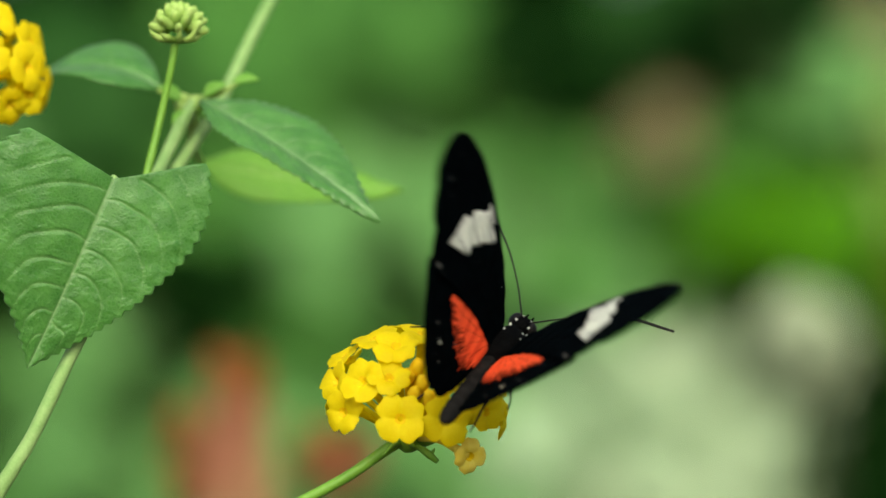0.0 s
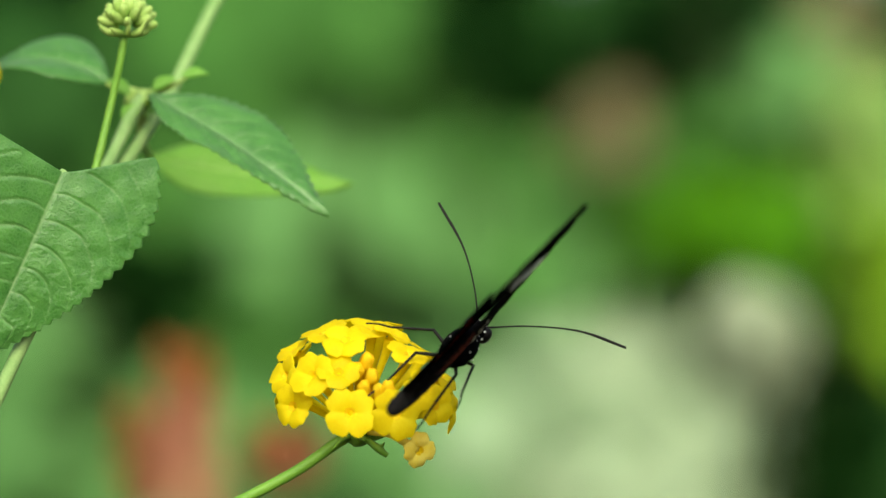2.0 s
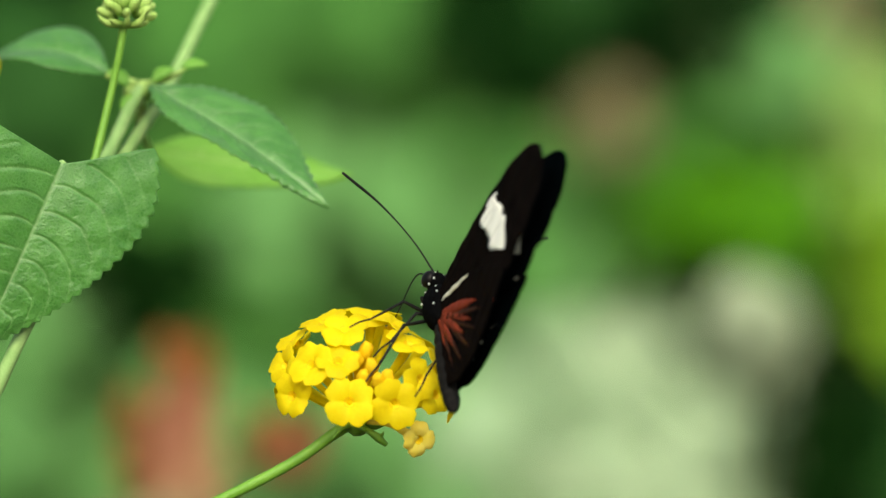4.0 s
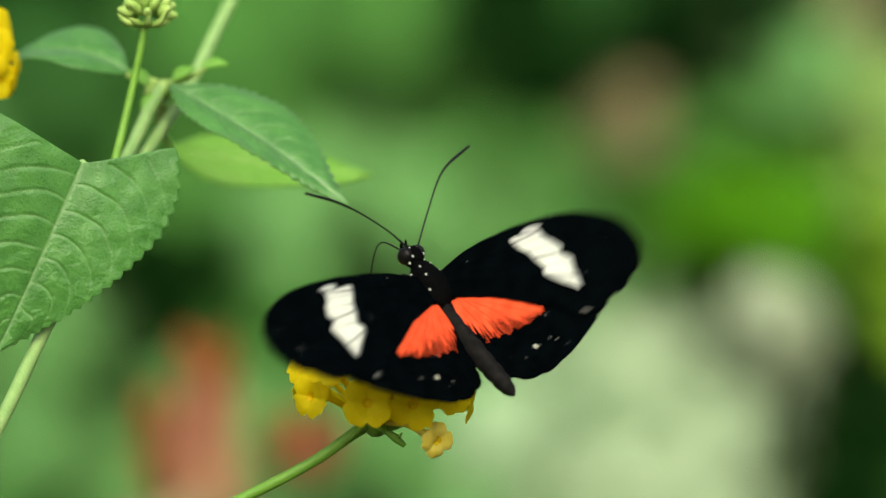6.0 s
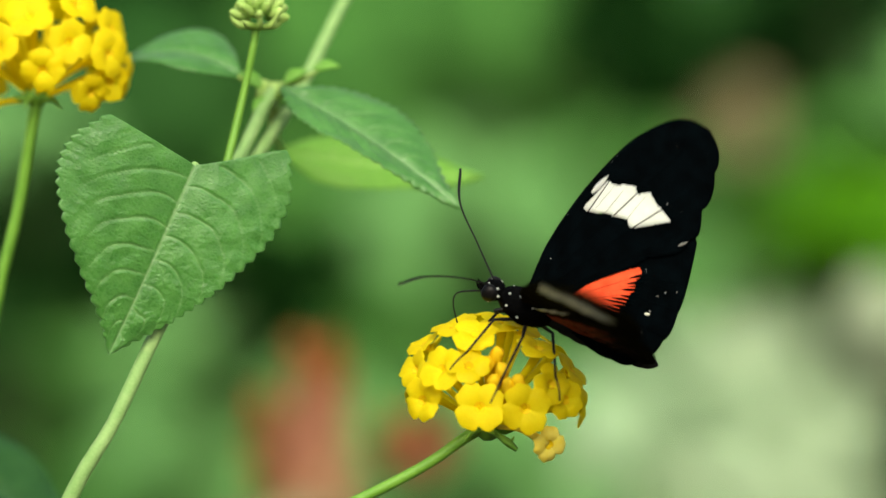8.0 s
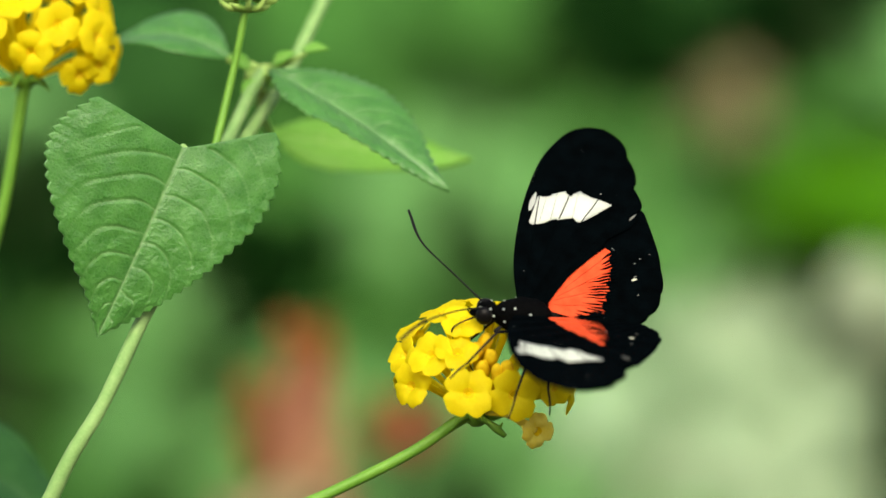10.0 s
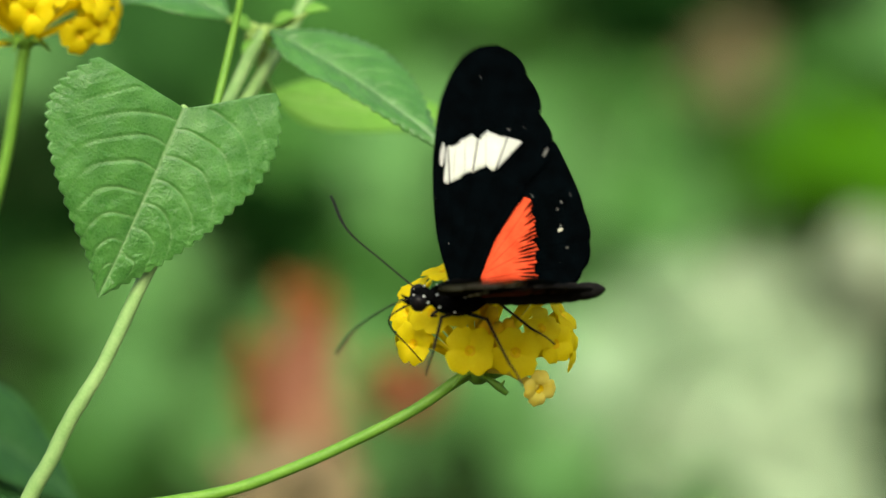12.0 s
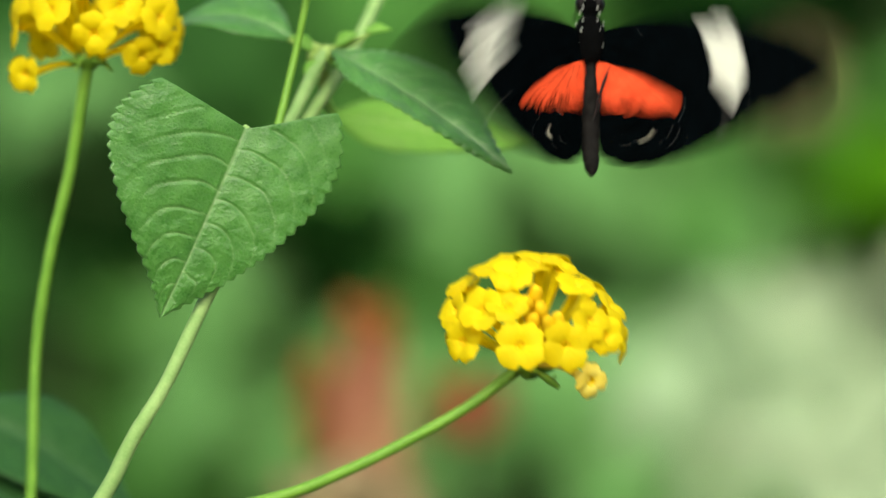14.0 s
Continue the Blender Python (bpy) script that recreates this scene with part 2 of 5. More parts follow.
# ---- leaves ----
def leaf_mesh(name, length, widths, mat, lobe=(0.0, 0.0), bend=0.0, fold=0.1, teeth=26, tooth=0.035, quilt=0.5, veins=8, twist=0.0, nu=72, nv=28, skew=0.0, crumple=0.0):
    """A toothed leaf along +y with its upper side to +z, in metres. widths: half widths from base to tip as parts of the length, or a pair of such lists for the two halves."""
    bm = bmesh.new()
    layer = bm.verts.layers.float.new("vein")
    grid = []
    sides = widths if isinstance(widths[0], list) else [widths, widths]
    halves = [[p.x for p in spline([(k, i, 0) for i, k in enumerate(side)], nu)] for side in sides]
    for i in range(nu + 1):
        s, row = i / nu, []
        for j in range(nv + 1):
            q = 2 * j / nv - 1
            a = abs(q)
            w = halves[q > 0]
            saw = (s * teeth + 0.3 * (q > 0) + 0.25 * math.sin(9 * s + 4 * (q > 0))) % 1.0
            crown = min(saw / 0.68, (1 - saw) / 0.32) ** 0.75
            edge = 1 + tooth / max(w[i], 0.08) * 0.5 * (crown - 0.5) * a ** 6
            half = max(w[i], 0.0) * edge * (1 + skew * (1 if q > 0 else -1))
            x = q * half
            y = s - lobe[q > 0] * (1.05 * a ** 1.1 - 0.1 * a ** 7) * (1 - s) ** 2
            # side veins run out and forward; the blade bulges between them
            ph = (s - (0.50 * a ** 2.0 - 0.05 * a) * (0.35 + w[i]) + 0.022 * noise.noise(Vector((a * 3, s * 4, length * 90 + (q > 0))))) * veins + (0.35 if q > 0 else 0)
            d = abs(ph - round(ph)) * 2
            groove = math.exp(-(d / 0.10) ** 2) * (1 - 0.55 * a) * (1 if s > 0.02 else 0)
            mid = math.exp(-(a * max(w[i], 0.02) / 0.0055) ** 2)
            line = math.exp(-(d / 0.06) ** 2) * (1 - 0.5 * a) * (1 if s > 0.02 else 0)
            even = quilt * (1 - 0.8 * s ** 2.5)
            z = even * 0.02 * (1 - 1.3 * groove) * min(1, 4 * a) * (1 - a ** 4) - even * 0.012 * mid
            z += quilt * 0.012 * noise.noise(Vector((x * 14, y * 14, length * 50))) * min(1, 3 * a)
            # fine crumple of the blade between its veins
            z += crumple * (abs(noise.noise(Vector((x * 26, y * 26, 3.1)))) + 0.6 * abs(noise.noise(Vector((x * 58, y * 58, 7.7))))) * (1 - 0.7 * mid) * min(1, 3 * s)
            z += fold * half * a * (1 - 0.5 * a) + 0.012 * math.sin(9 * y + 3 * q) * a ** 2
            row.append((Vector((x, y, z)), min(1.0, 0.7 * mid + 0.08 * groove + 0.52 * line)))
        grid.append(row)
    out = []
    for i, row in enumerate(grid):
        r = []
        for co, vn in row:
            # droop along the length, twist about it
            t = twist * co.y
            x, z = co.x * math.cos(t) - co.z * math.sin(t), co.x * math.sin(t) + co.z * math.cos(t)
            th = bend * co.y
            if abs(bend) > 1e-4:
                yy, zz = math.sin(th) / bend + z * math.sin(th), -(1 - math.cos(th)) / bend + z * math.cos(th)
            else:
                yy, zz = co.y, z
            r.append((Vector((x, yy, zz)) * length, vn))
        out.append(r)
    thick = 0.00012 if length < 0.06 else 0.0005
    verts = [[], []]
    for k, off in ((0, thick), (1, -thick)):
        for row in out:
            line = []
            for co, vn in row:
                v = bm.verts.new(co + Vector((0, 0, off)))
                v[layer] = vn
                line.append(v)
            verts[k].append(line)
    for k in (0, 1):
        g = verts[k]
        for i in range(nu):
            for j in range(nv):
                f = (g[i][j], g[i + 1][j], g[i + 1][j + 1], g[i][j + 1])
                bm.faces.new(f if k else f[::-1])
    a, b = verts
    rim = [(i, 0) for i in range(nu + 1)] + [(nu, j) for j in range(1, nv + 1)] + [(i, nv) for i in range(nu - 1, -1, -1)] + [(0, j) for j in range(nv - 1, 0, -1)]
    for p, q in zip(rim, rim[1:] + rim[:1]):
        bm.faces.new((a[p[0]][p[1]], b[p[0]][p[1]], b[q[0]][q[1]], a[q[0]][q[1]]))
    bmesh.ops.remove_doubles(bm, verts=bm.verts, dist=length * 1e-5)
    return finish(name, bm, mat)


def lay(along, normal, base):
    """The pose of a leaf whose base is at base, that runs along and faces normal."""
    y = Vector(along).normalized()
    z = Vector(normal)
    z = (z - y * z.dot(y)).normalized()
    m = Matrix((y.cross(z), y, z)).transposed().to_4x4()
    m.translation = base
    return m


# ---- ground ----
def build_ground():
    bm = bmesh.new()
    n = 60
    at = [[None] * (n + 1) for _ in range(n + 1)]
    for i in range(n + 1):
        for j in range(n + 1):
            x, y = [math.copysign(abs(k) ** 3 * 900, k) for k in (2 * i / n - 1, 2 * j / n - 1)]
            at[i][j] = bm.verts.new((x, y + 1.5, 0.04 * noise.noise(Vector((x * 1.3, y * 1.3, 0)))))
    for i in range(n):
        for j in range(n):
            bm.faces.new((at[i][j], at[i + 1][j], at[i + 1][j + 1], at[i][j + 1]))
    tagged(part("ground", bm, M_SOIL, None), "dark bare garden soil under the shrubs", "ground", kind="structure")


build_ground()


# ---- lantana branch with its leaves ----
SLIM = [0.02, 0.12, 0.155, 0.155, 0.135, 0.10, 0.06, 0.0]
OVATE = [0.02, 0.20, 0.30, 0.31, 0.27, 0.20, 0.11, 0.0]
CORDATE = [[0.40, 0.49, 0.49, 0.42, 0.33, 0.23, 0.12, 0.0], [0.49, 0.60, 0.62, 0.55, 0.43, 0.28, 0.12, 0.0]]
ARCHED = [0.02, 0.15, 0.20, 0.21, 0.19, 0.14, 0.07, 0.0]


def build_branch():
    plant = new("lantana_branch")
    plant.location = (-0.16, 0.72, 0.0)
    base = Matrix.Translation(-plant.location)
    tagged(plant, "pale green lantana branch with toothed leaves and a bud", "lantana branch")

    def put(ob, m):
        ob.matrix_basis = base @ m
        return ob

    def behind(x, z, y=0.0):
        """As near(), the branch leaning away from the flower the higher it stands."""
        return near(x, z, y + 1.2 * max(0.0, y - 2.0))
    bm = bmesh.new()
    line = [(-33, 45, 34), (-36.9, 38.3, 30), (-44.3, 23.6, 21), (-52.6, 10.8, 12), (-61.2, -4.7, 4), (-66.7, -14.2, 3), (-73.9, -29.2, 2), (-81.2, -42.1, 2),
            (-92, -70, 4), (-112, -170, 10), (-135, -420, 25), (-150, -800, 35), (-160, -1105, 42)]
    tube(bm, [behind(*p) for p in line], [MM * r for r in (0.95, 1.0, 1.1, 1.12, 1.12, 1.15, 1.3, 1.6, 2.3, 2.6, 3.0)], 120, 12, 0.1)
    put(part("stem", bm, M_STEM, plant, "pale green square-ribbed stem"), Matrix())
    # the node, swollen, with leaf stalks
    bm = bmesh.new()
    blob(bm, behind(-47.6, 24.0, 19), (0.0016, 0.0015, 0.0017), rough=0.4)
    blob(bm, behind(-49.8, 23.6, 18), (0.0012, 0.0011, 0.0015), rough=0.4)
    tube(bm, [behind(-48, 24, 18), behind(-47.0, 23.7, 17), behind(-46.7, 24.4, 15)], [0.0010, 0.0008, 0.0006], 10, 8)
    tube(bm, [behind(-49, 25, 18), behind(-51.5, 25.9, 18), behind(-53.8, 26.6, 18)], [0.0009, 0.0008, 0.0005], 10, 8)
    tube(bm, [behind(-47, 25, 18), behind(-43.8, 26.0, 17), behind(-40.6, 27.6, 16)], [0.0006, 0.0006, 0.0001], 12, 8)
    tube(bm, [behind(-47.8, 22, 19), behind(-48.2, 18, 22), behind(-46.8, 14.6, 29)], [0.0009, 0.0008, 0.0006], 10, 8)
    put(part("node", bm, M_BUD, plant, "swollen pale node with leaf stalks"), Matrix())
    bm = bmesh.new()
    tube(bm, [near(-48.2, 24.0, 37), near(-50.2, 20.4, 32), near(-54.6, 11.8, 20), near(-57.8, 9.9, 11), near(-60.9, 12.3, 1.5)], [0.0013, 0.0012, 0.0010, 0.0008, 0.0006], 24, 9, 0.06)
    put(part("leaf_stalk", bm, M_STEM, plant, "pale bent stalk of the broad leaf"), Matrix())
    # tiny unfolding leaves round the node
    tiny = leaf_mesh("tiny_leaf", 0.0046, OVATE, M_LEAF_PALE, (0.0, 0.0), 0.6, 0.3, 8, 0.05, 0.6, 5, nu=20, nv=8)
    for x, z, along, normal in ((-46.4, 25.6, (0.75, -0.3, 0.6), (-0.4, -0.7, 0.6)), (-50.0, 25.0, (-0.6, -0.5, 0.6), (0.5, -0.7, 0.5)),
                                (-49.4, 23.2, (-0.3, -0.6, -0.7), (0.2, -0.8, 0.5)), (-46.8, 23.0, (0.7, -0.5, -0.2), (0.1, -0.6, 0.8)), (-41.6, 27.8, (0.9, -0.2, 0.3), (-0.2, -0.6, 0.8))):
        put(linked("leaflet", tiny, plant, "tiny pale unfolding leaf"), lay(along, normal, near(x, z, 34)))
    # thin stalk with an unopened bud
    bm = bmesh.new()
    tube(bm, [behind(-57.5, 5, 6), behind(-55.8, 11.7, 7), behind(-53.3, 22, 8), behind(-51.6, 30, 8), behind(-50.8, 34.6, 8)], [0.00085, 0.0007, 0.0006, 0.00065], 30, 10, 0.08)
    stalk = put(part("bud_stalk", bm, M_STALK, plant, "thin bright green flower stalk"), Matrix())
    bm = bmesh.new()
    rng = random.Random(4)
    for k in range(34):
        a, e = k * 2.39996, 0.15 + 1.35 * (k / 33)
        d = Vector((math.cos(a) * math.cos(e), math.sin(a) * math.cos(e), math.sin(e)))
        c = behind(-50.4, 35.4, 8) + Vector((d.x * 3.6, d.y * 3.6, d.z * 3.9)) * MM
        turn = d.to_track_quat("Z", "Y").to_matrix().to_4x4()
        blob(bm, c, (0.00085 * rng.uniform(0.85, 1.1), 0.00085, 0.0018 * rng.uniform(0.8, 1.15)), turn, 8, 6)
    for k in range(9):
        a = k * 0.7
        p = behind(-50.6, 34.4, 8)
        d = Vector((math.cos(a), math.sin(a), 0))
        tube(bm, [p, p + d * 0.0030 + Vector((0, 0, 0.0004)), p + d * 0.0048 + Vector((0, 0, 0.0022 * rng.uniform(0.4, 1.3)))], [0.0005, 0.0006, 0.0001], 8, 6)
    put(part("flower_bud", bm, M_BUD, plant, "tight pale green flower bud"), Matrix())
    # leaves: base, direction of the midrib, facing
    specs = [
        ("leaf", "broad heart-shaped toothed leaf hanging down", leaf_mesh("broad_leaf", 0.0337, CORDATE, M_LEAF, (0.26, 0.05), 0.26, 0.10, 22, 0.052, 0.50, 8, nu=170, nv=84, crumple=0.0045),
         near(-60.8, 12.3, 1), (-0.37, -0.16, -0.92), (0.42, -0.88, 0.20)),
        ("leaf", "toothed leaf arching to its tip", leaf_mesh("arched_leaf", 0.0385, ARCHED, M_LEAF, (0.0, 0.0), 0.30, 0.22, 22, 0.045, 0.55, 9, nu=110, nv=48, skew=-0.16, crumple=0.004),
         behind(-46.8, 24.6, 15), (0.85, -0.38, -0.42), (0.34, -0.55, 0.74)),
        ("leaf", "light young leaf lit through, with a curled tip", leaf_mesh("young_leaf", 0.0360, SLIM, M_LEAF_PALE, (0.0, 0.0), -0.25, 0.10, 18, 0.03, 0.6, 8),
         behind(-46.6, 14.6, 30), (0.96, 0.06, -0.20), (0.02, -0.80, 0.60)),
        ("leaf", "small arching leaf seen from its edge", leaf_mesh("small_leaf", 0.026, OVATE, M_LEAF, (0.0, 0.0), 1.3, 0.2, 20, 0.035, 0.7, 7),
         behind(-53.6, 26.6, 18), (-0.80, 0.05, 0.60), (0.35, -0.50, 0.78)),
    ]
    for nm, label, me, at, along, normal in specs:
        put(linked(nm, me, plant, label), lay(along, normal, at))
    return plant


build_branch()


# a darker leaf of a lower shoot, on its own stalk
def build_low_shoot():
    shoot = new("lantana_shoot")
    shoot.location = near(-104, -60, 64)
    tagged(shoot, "low lantana shoot with dark green drooping leaves", "lantana shoot")
    inv = Matrix.Translation(-shoot.location)
    bm = bmesh.new()
    tube(bm, [near(-108, -34, 63), near(-110, -80, 66), near(-122, -300, 90), near(-130, -700, 94), near(-134, -1060, 98)], [0.0012, 0.0018, 0.0024, 0.003], 40, 10, 0.1)
    part("stem", bm, M_STALK, shoot).matrix_basis = inv
    for at, along, normal, L, lab in (((-108, -33, 62), (0.93, -0.1, -0.34), (0.3, -0.55, 0.78), 0.039, "dark green drooping leaf"),
                                      ((-106, -43, 56), (0.85, -0.3, -0.45), (0.4, -0.4, 0.8), 0.034, "dark green lower leaf")):
        ob = linked("leaf", leaf_mesh("dark_leaf", L, OVATE, M_LEAF_DARK, (0.0, 0.0), 0.5, 0.2, 22, 0.035, 0.7, 8), shoot, lab)
        ob.matrix_basis = inv @ lay(along, normal, near(*at))


build_low_shoot()


# ---- lantana flowers ----
def floret_mesh(name, seed, mat, size=3.7, cup=0.0):
    """A four-lobed floret that looks to +z, its throat at the origin."""
    rng = random.Random(seed)
    lobes = [rng.uniform(0.8, 1.15) for _ in range(4)]
    bm = bmesh.new()
    n, rings = 48, (0.16, 0.24, 0.36, 0.5, 0.64, 0.78, 0.89, 0.96, 1.0)
    tops, bots = [], []
    ph = rng.uniform(0, 6)
    for r in rings:
        a_row, b_row = [], []
        for k in range(n):
            a = 2 * math.pi * k / n
            lobe = lobes[int(((a + math.pi / 4) % (2 * math.pi)) / (math.pi / 2)) % 4]
            c = abs(math.cos(2 * a))
            off = (a + math.pi / 4) % (math.pi / 2) - math.pi / 4
            reach = size * (0.76 + 0.25 * lobe * c ** 0.6 + 0.035 * math.sin(11 * a + ph) - 0.05 * math.exp(-(off / 0.13) ** 2))
            rad = 0.55 + (reach - 0.55) * (r - 0.16) / 0.84
            # a funnel throat, puffed lobes with a crease between them, and a rim that rolls back
            z = 0.95 * math.sin(min(1, r * 1.6) * math.pi / 2) - (0.45 + 0.6 * cup) * 2.2 * max(0, r - 0.5) ** 2 - 0.30 * (1 - c) ** 2 * math.sin(math.pi * min(1, r * 1.1))
            z += 0.36 * r * r * math.sin(2 * a + ph) + 0.14 * r * r * math.sin(5 * a + 3 * ph) + 0.18 * r * math.sin(a + 2 * ph)
            p = Vector((rad * math.cos(a), rad * math.sin(a), z)) * MM
            a_row.append(bm.verts.new(p))
            b_row.append(bm.verts.new(p - Vector((0, 0, (0.24 - 0.12 * r) * MM))))
        tops.append(a_row)
        bots.append(b_row)
    for g, m in ((tops, 0), (bots, 0)):
        for i in range(len(rings) - 1):
            for k in range(n):
                bm.faces.new((g[i][k], g[i][(k + 1) % n], g[i + 1][(k + 1) % n], g[i + 1][k])).material_index = 1 if (g is tops and i < 1) else 0
    for k in range(n):
        bm.faces.new((tops[-1][k], tops[-1][(k + 1) % n], bots[-1][(k + 1) % n], bots[-1][k]))
    pit = [bm.verts.new((0.34 * MM * math.cos(2 * math.pi * k / n), 0.34 * MM * math.sin(2 * math.pi * k / n), -0.9 * MM)) for k in range(n)]
    for k in range(n):
        bm.faces.new((tops[0][k], tops[0][(k + 1) % n], pit[(k + 1) % n], pit[k])).material_index = 1
    bm.faces.new(pit).material_index = 1
    me = finish(name, bm, [mat, M_THROAT])
    me["reach"] = size
    return me


FLORETS = [floret_mesh("floret", s, M_PETAL, 3.4 + 0.16 * s, 0.35 * (s % 4)) for s in range(8)]


def flower_head(thing, inv, top, centre, seats, seed=3):
    """Florets round centre, each with its tube from the top of the stalk. seats: place (x, up, away) in mm from centre, facing, size in mm."""
    rng = random.Random(seed)
    for k, (x, z, y, fx, fy, fz, size) in enumerate(seats):
        c = centre + Vector((x, y, z)) * MM
        face = Vector((fx, fy, fz)).normalized()
        m = Matrix.Translation(c) @ face.to_track_quat("Z", "Y").to_matrix().to_4x4() @ pose(0, 0, 0, rng.uniform(-8, 8), rng.uniform(-8, 8), rng.uniform(0, 90))
        fl = linked("floret", min(FLORETS, key=lambda me: abs(me["reach"] - 1.02 * size - rng.uniform(-0.2, 0.2))), thing)
        fl.matrix_basis = inv @ m
        bm = bmesh.new()
        root = top + (c - top).normalized() * 2.0 * MM
        back = face * -MM
        mid = root.lerp(c + back * 3.0, 0.55) + Vector((0, 0, 0.4)) * MM
        tube(bm, [root, mid, c + back * 3.0, c + back * 0.5], [0.0004, 0.0005, 0.0006, 0.0008, 0.0010], 12, 8)
        part("floret_tube", bm, M_PETAL, thing).matrix_basis = inv


def stalk_bracts(thing, inv, top, seed, n=7):
    rng = random.Random(seed)
    bm = bmesh.new()
    blob(bm, top + Vector((0, 0, 0.4 * MM)), (0.0021, 0.0021, 0.0022), rough=0.2)
    part("receptacle", bm, M_STALK, thing, "green flower base").matrix_basis = inv
    for k in range(n):
        a = 6.283 * k / n + rng.uniform(-0.3, 0.3)
        d = Vector((math.cos(a), math.sin(a), 0))
        bm = bmesh.new()
        L = rng.uniform(4.0, 6.0)
        tube(bm, [top, top + (d * 0.5 * L + Vector((0, 0, -0.2))) * MM, top + (d * 0.9 * L + Vector((0, 0, rng.uniform(-2.4, 0.8)))) * MM], [0.0006, 0.00065, 0.0001], 10, 6)
        part("bract", bm, M_STALK, thing).matrix_basis = inv


PIVOT = near(-80, -52, 2)


def build_main_flower():
    thing = new("lantana_flower")
    thing.matrix_basis = Matrix.Translation(PIVOT)
    inv = Matrix.Translation(-PIVOT)
    tagged(thing, "round yellow lantana flower head on a thin green stalk", "flower")
    top = near(-13.4, -30.1, 0)
    bm = bmesh.new()
    line = [(-82, -53, 2), (-70, -52.0, 2), (-54.4, -49.4, 1), (-42.5, -45.2, 0), (-31.6, -40.2, 0), (-23, -35.6, 0), (-17.0, -31.4, 0), (-13.2, -29.2, 0)]
    tube(bm, [near(*p) for p in line], [0.0011, 0.0010, 0.00095, 0.0009, 0.0009, 0.0011], 60, 10, 0.06)
    part("stalk", bm, M_STALK, thing, "thin curved green stalk").matrix_basis = inv
    stalk_bracts(thing, inv, top, 5, 5)
    # one bract droops under the head
    bm = bmesh.new()
    tube(bm, [top + Vector((0.7, -2, -0.2)) * MM, top + Vector((2.7, -3, -1.4)) * MM, top + Vector((4.8, -3, -3.1)) * MM], [0.0005, 0.0005, 0.0007, 0.0004], 12, 6)
    tube(bm, [top + Vector((3.2, -3, -1.8)) * MM, top + Vector((4.0, -3, -1.5)) * MM, top + Vector((4.3, -3, -0.9)) * MM], [0.0004, 0.0003, 0.0001], 6, 6)
    part("bract", bm, M_STALK, thing, "drooping toothed bract").matrix_basis = inv
    # place from the top of the stalk (across, up, away), facing, size
    front = [(-10.0, 4.9, -6.0, -0.50, -0.80, -0.05, 3.7), (-1.0, 4.1, -12.0, -0.05, -0.95, 0.05, 4.0), (6.1, 3.9, -11.0, 0.12, -0.95, -0.05, 4.0), (-11.2, 9.6, -2.5, -0.80, -0.50, 0.30, 3.2),
             (-6.9, 9.8, -9.0, -0.35, -0.78, 0.40, 3.8), (-2.8, 10.3, -10.0, 0.02, -0.82, 0.50, 3.4), (10.0, 7.5, -8.5, 0.40, -0.80, 0.30, 3.6), (8.2, 12.9, -7.0, 0.38, -0.50, 0.75, 3.8)]
    rim = [(12.2, 5.0, -6.5, 0.55, -0.75, 0.08, 3.4), (13.1, 9.5, -1.0, 0.80, -0.25, 0.50, 3.6), (14.6, 3.6, 0.0, 0.95, -0.30, 0.0, 3.4), (-5.2, 16.2, -3.0, -0.30, -0.30, 0.90, 3.9),
           (-1.8, 15.2, -7.5, 0.0, -0.62, 0.80, 3.9), (2.3, 17.0, -1.0, 0.10, -0.25, 0.95, 3.8), (5.4, 15.9, -2.5, 0.30, -0.30, 0.90, 3.4), (-9.8, 13.5, 0.0, -0.62, -0.30, 0.75, 3.4)]
    rear = [(-3.0, 17.0, 6.0, -0.2, 0.2, 0.95, 3.6), (3.8, 16.8, 5.5, 0.2, 0.2, 0.95, 3.6), (10.4, 12.4, 6.5, 0.6, 0.2, 0.8, 3.5), (13.2, 6.4, 6.0, 0.9, 0.3, 0.3, 3.5), (-11.6, 7.0, 5.0, -0.9, 0.2, 0.3, 3.5), (-9.0, 12.6, 6.0, -0.6, 0.2, 0.8, 3.5)]
    flower_head(thing, inv, top, top, front + rim + rear)
    # unopened buds in the middle, and one faded floret that hangs out
    for x, z, y in ((1.6, 12.2, -8.2), (2.4, 9.7, -9.4), (5.0, 8.0, -10.6), (1.2, 7.9, -9.6), (3.6, 7.4, -10.2), (0.2, 10.6, -8.0)):
        bm = bmesh.new()
        d = Vector((0.25 * x, y, z)).normalized()
        c = top + Vector((x, y, z)) * MM
        blob(bm, c, (0.0011, 0.0012, 0.0017), d.to_track_quat("Z", "Y").to_matrix().to_4x4(), 12, 8, 0.3)
        tube(bm, [top + d * 0.002, top.lerp(c, 0.6) + Vector((0, 0, 0.0004)), c - d * 0.001], [0.0004, 0.0005, 0.0008], 8, 7)
        part("flower_bud", bm, M_BUDYELLOW, thing, "unopened yellow bud").matrix_basis = inv
    bm = bmesh.new()
    end = top + Vector((9.7, -6, -2.0)) * MM
    tube(bm, [top + Vector((1.5, -1, 0.5)) * MM, top + Vector((5.5, -4.5, 0.2)) * MM, end], [0.0004, 0.0005, 0.0009], 14, 8)
    part("floret_tube", bm, M_PALE_PETAL, thing, "faded floret's bent tube").matrix_basis = inv
    ob = linked("floret", floret_mesh("faded_floret", 21, M_PALE_PETAL, 3.0, 0.9), thing, "faded pale floret hanging down")
    ob.matrix_basis = inv @ Matrix.Translation(end) @ Vector((0.50, -0.80, -0.25)).to_track_quat("Z", "Y").to_matrix().to_4x4()
    return thing


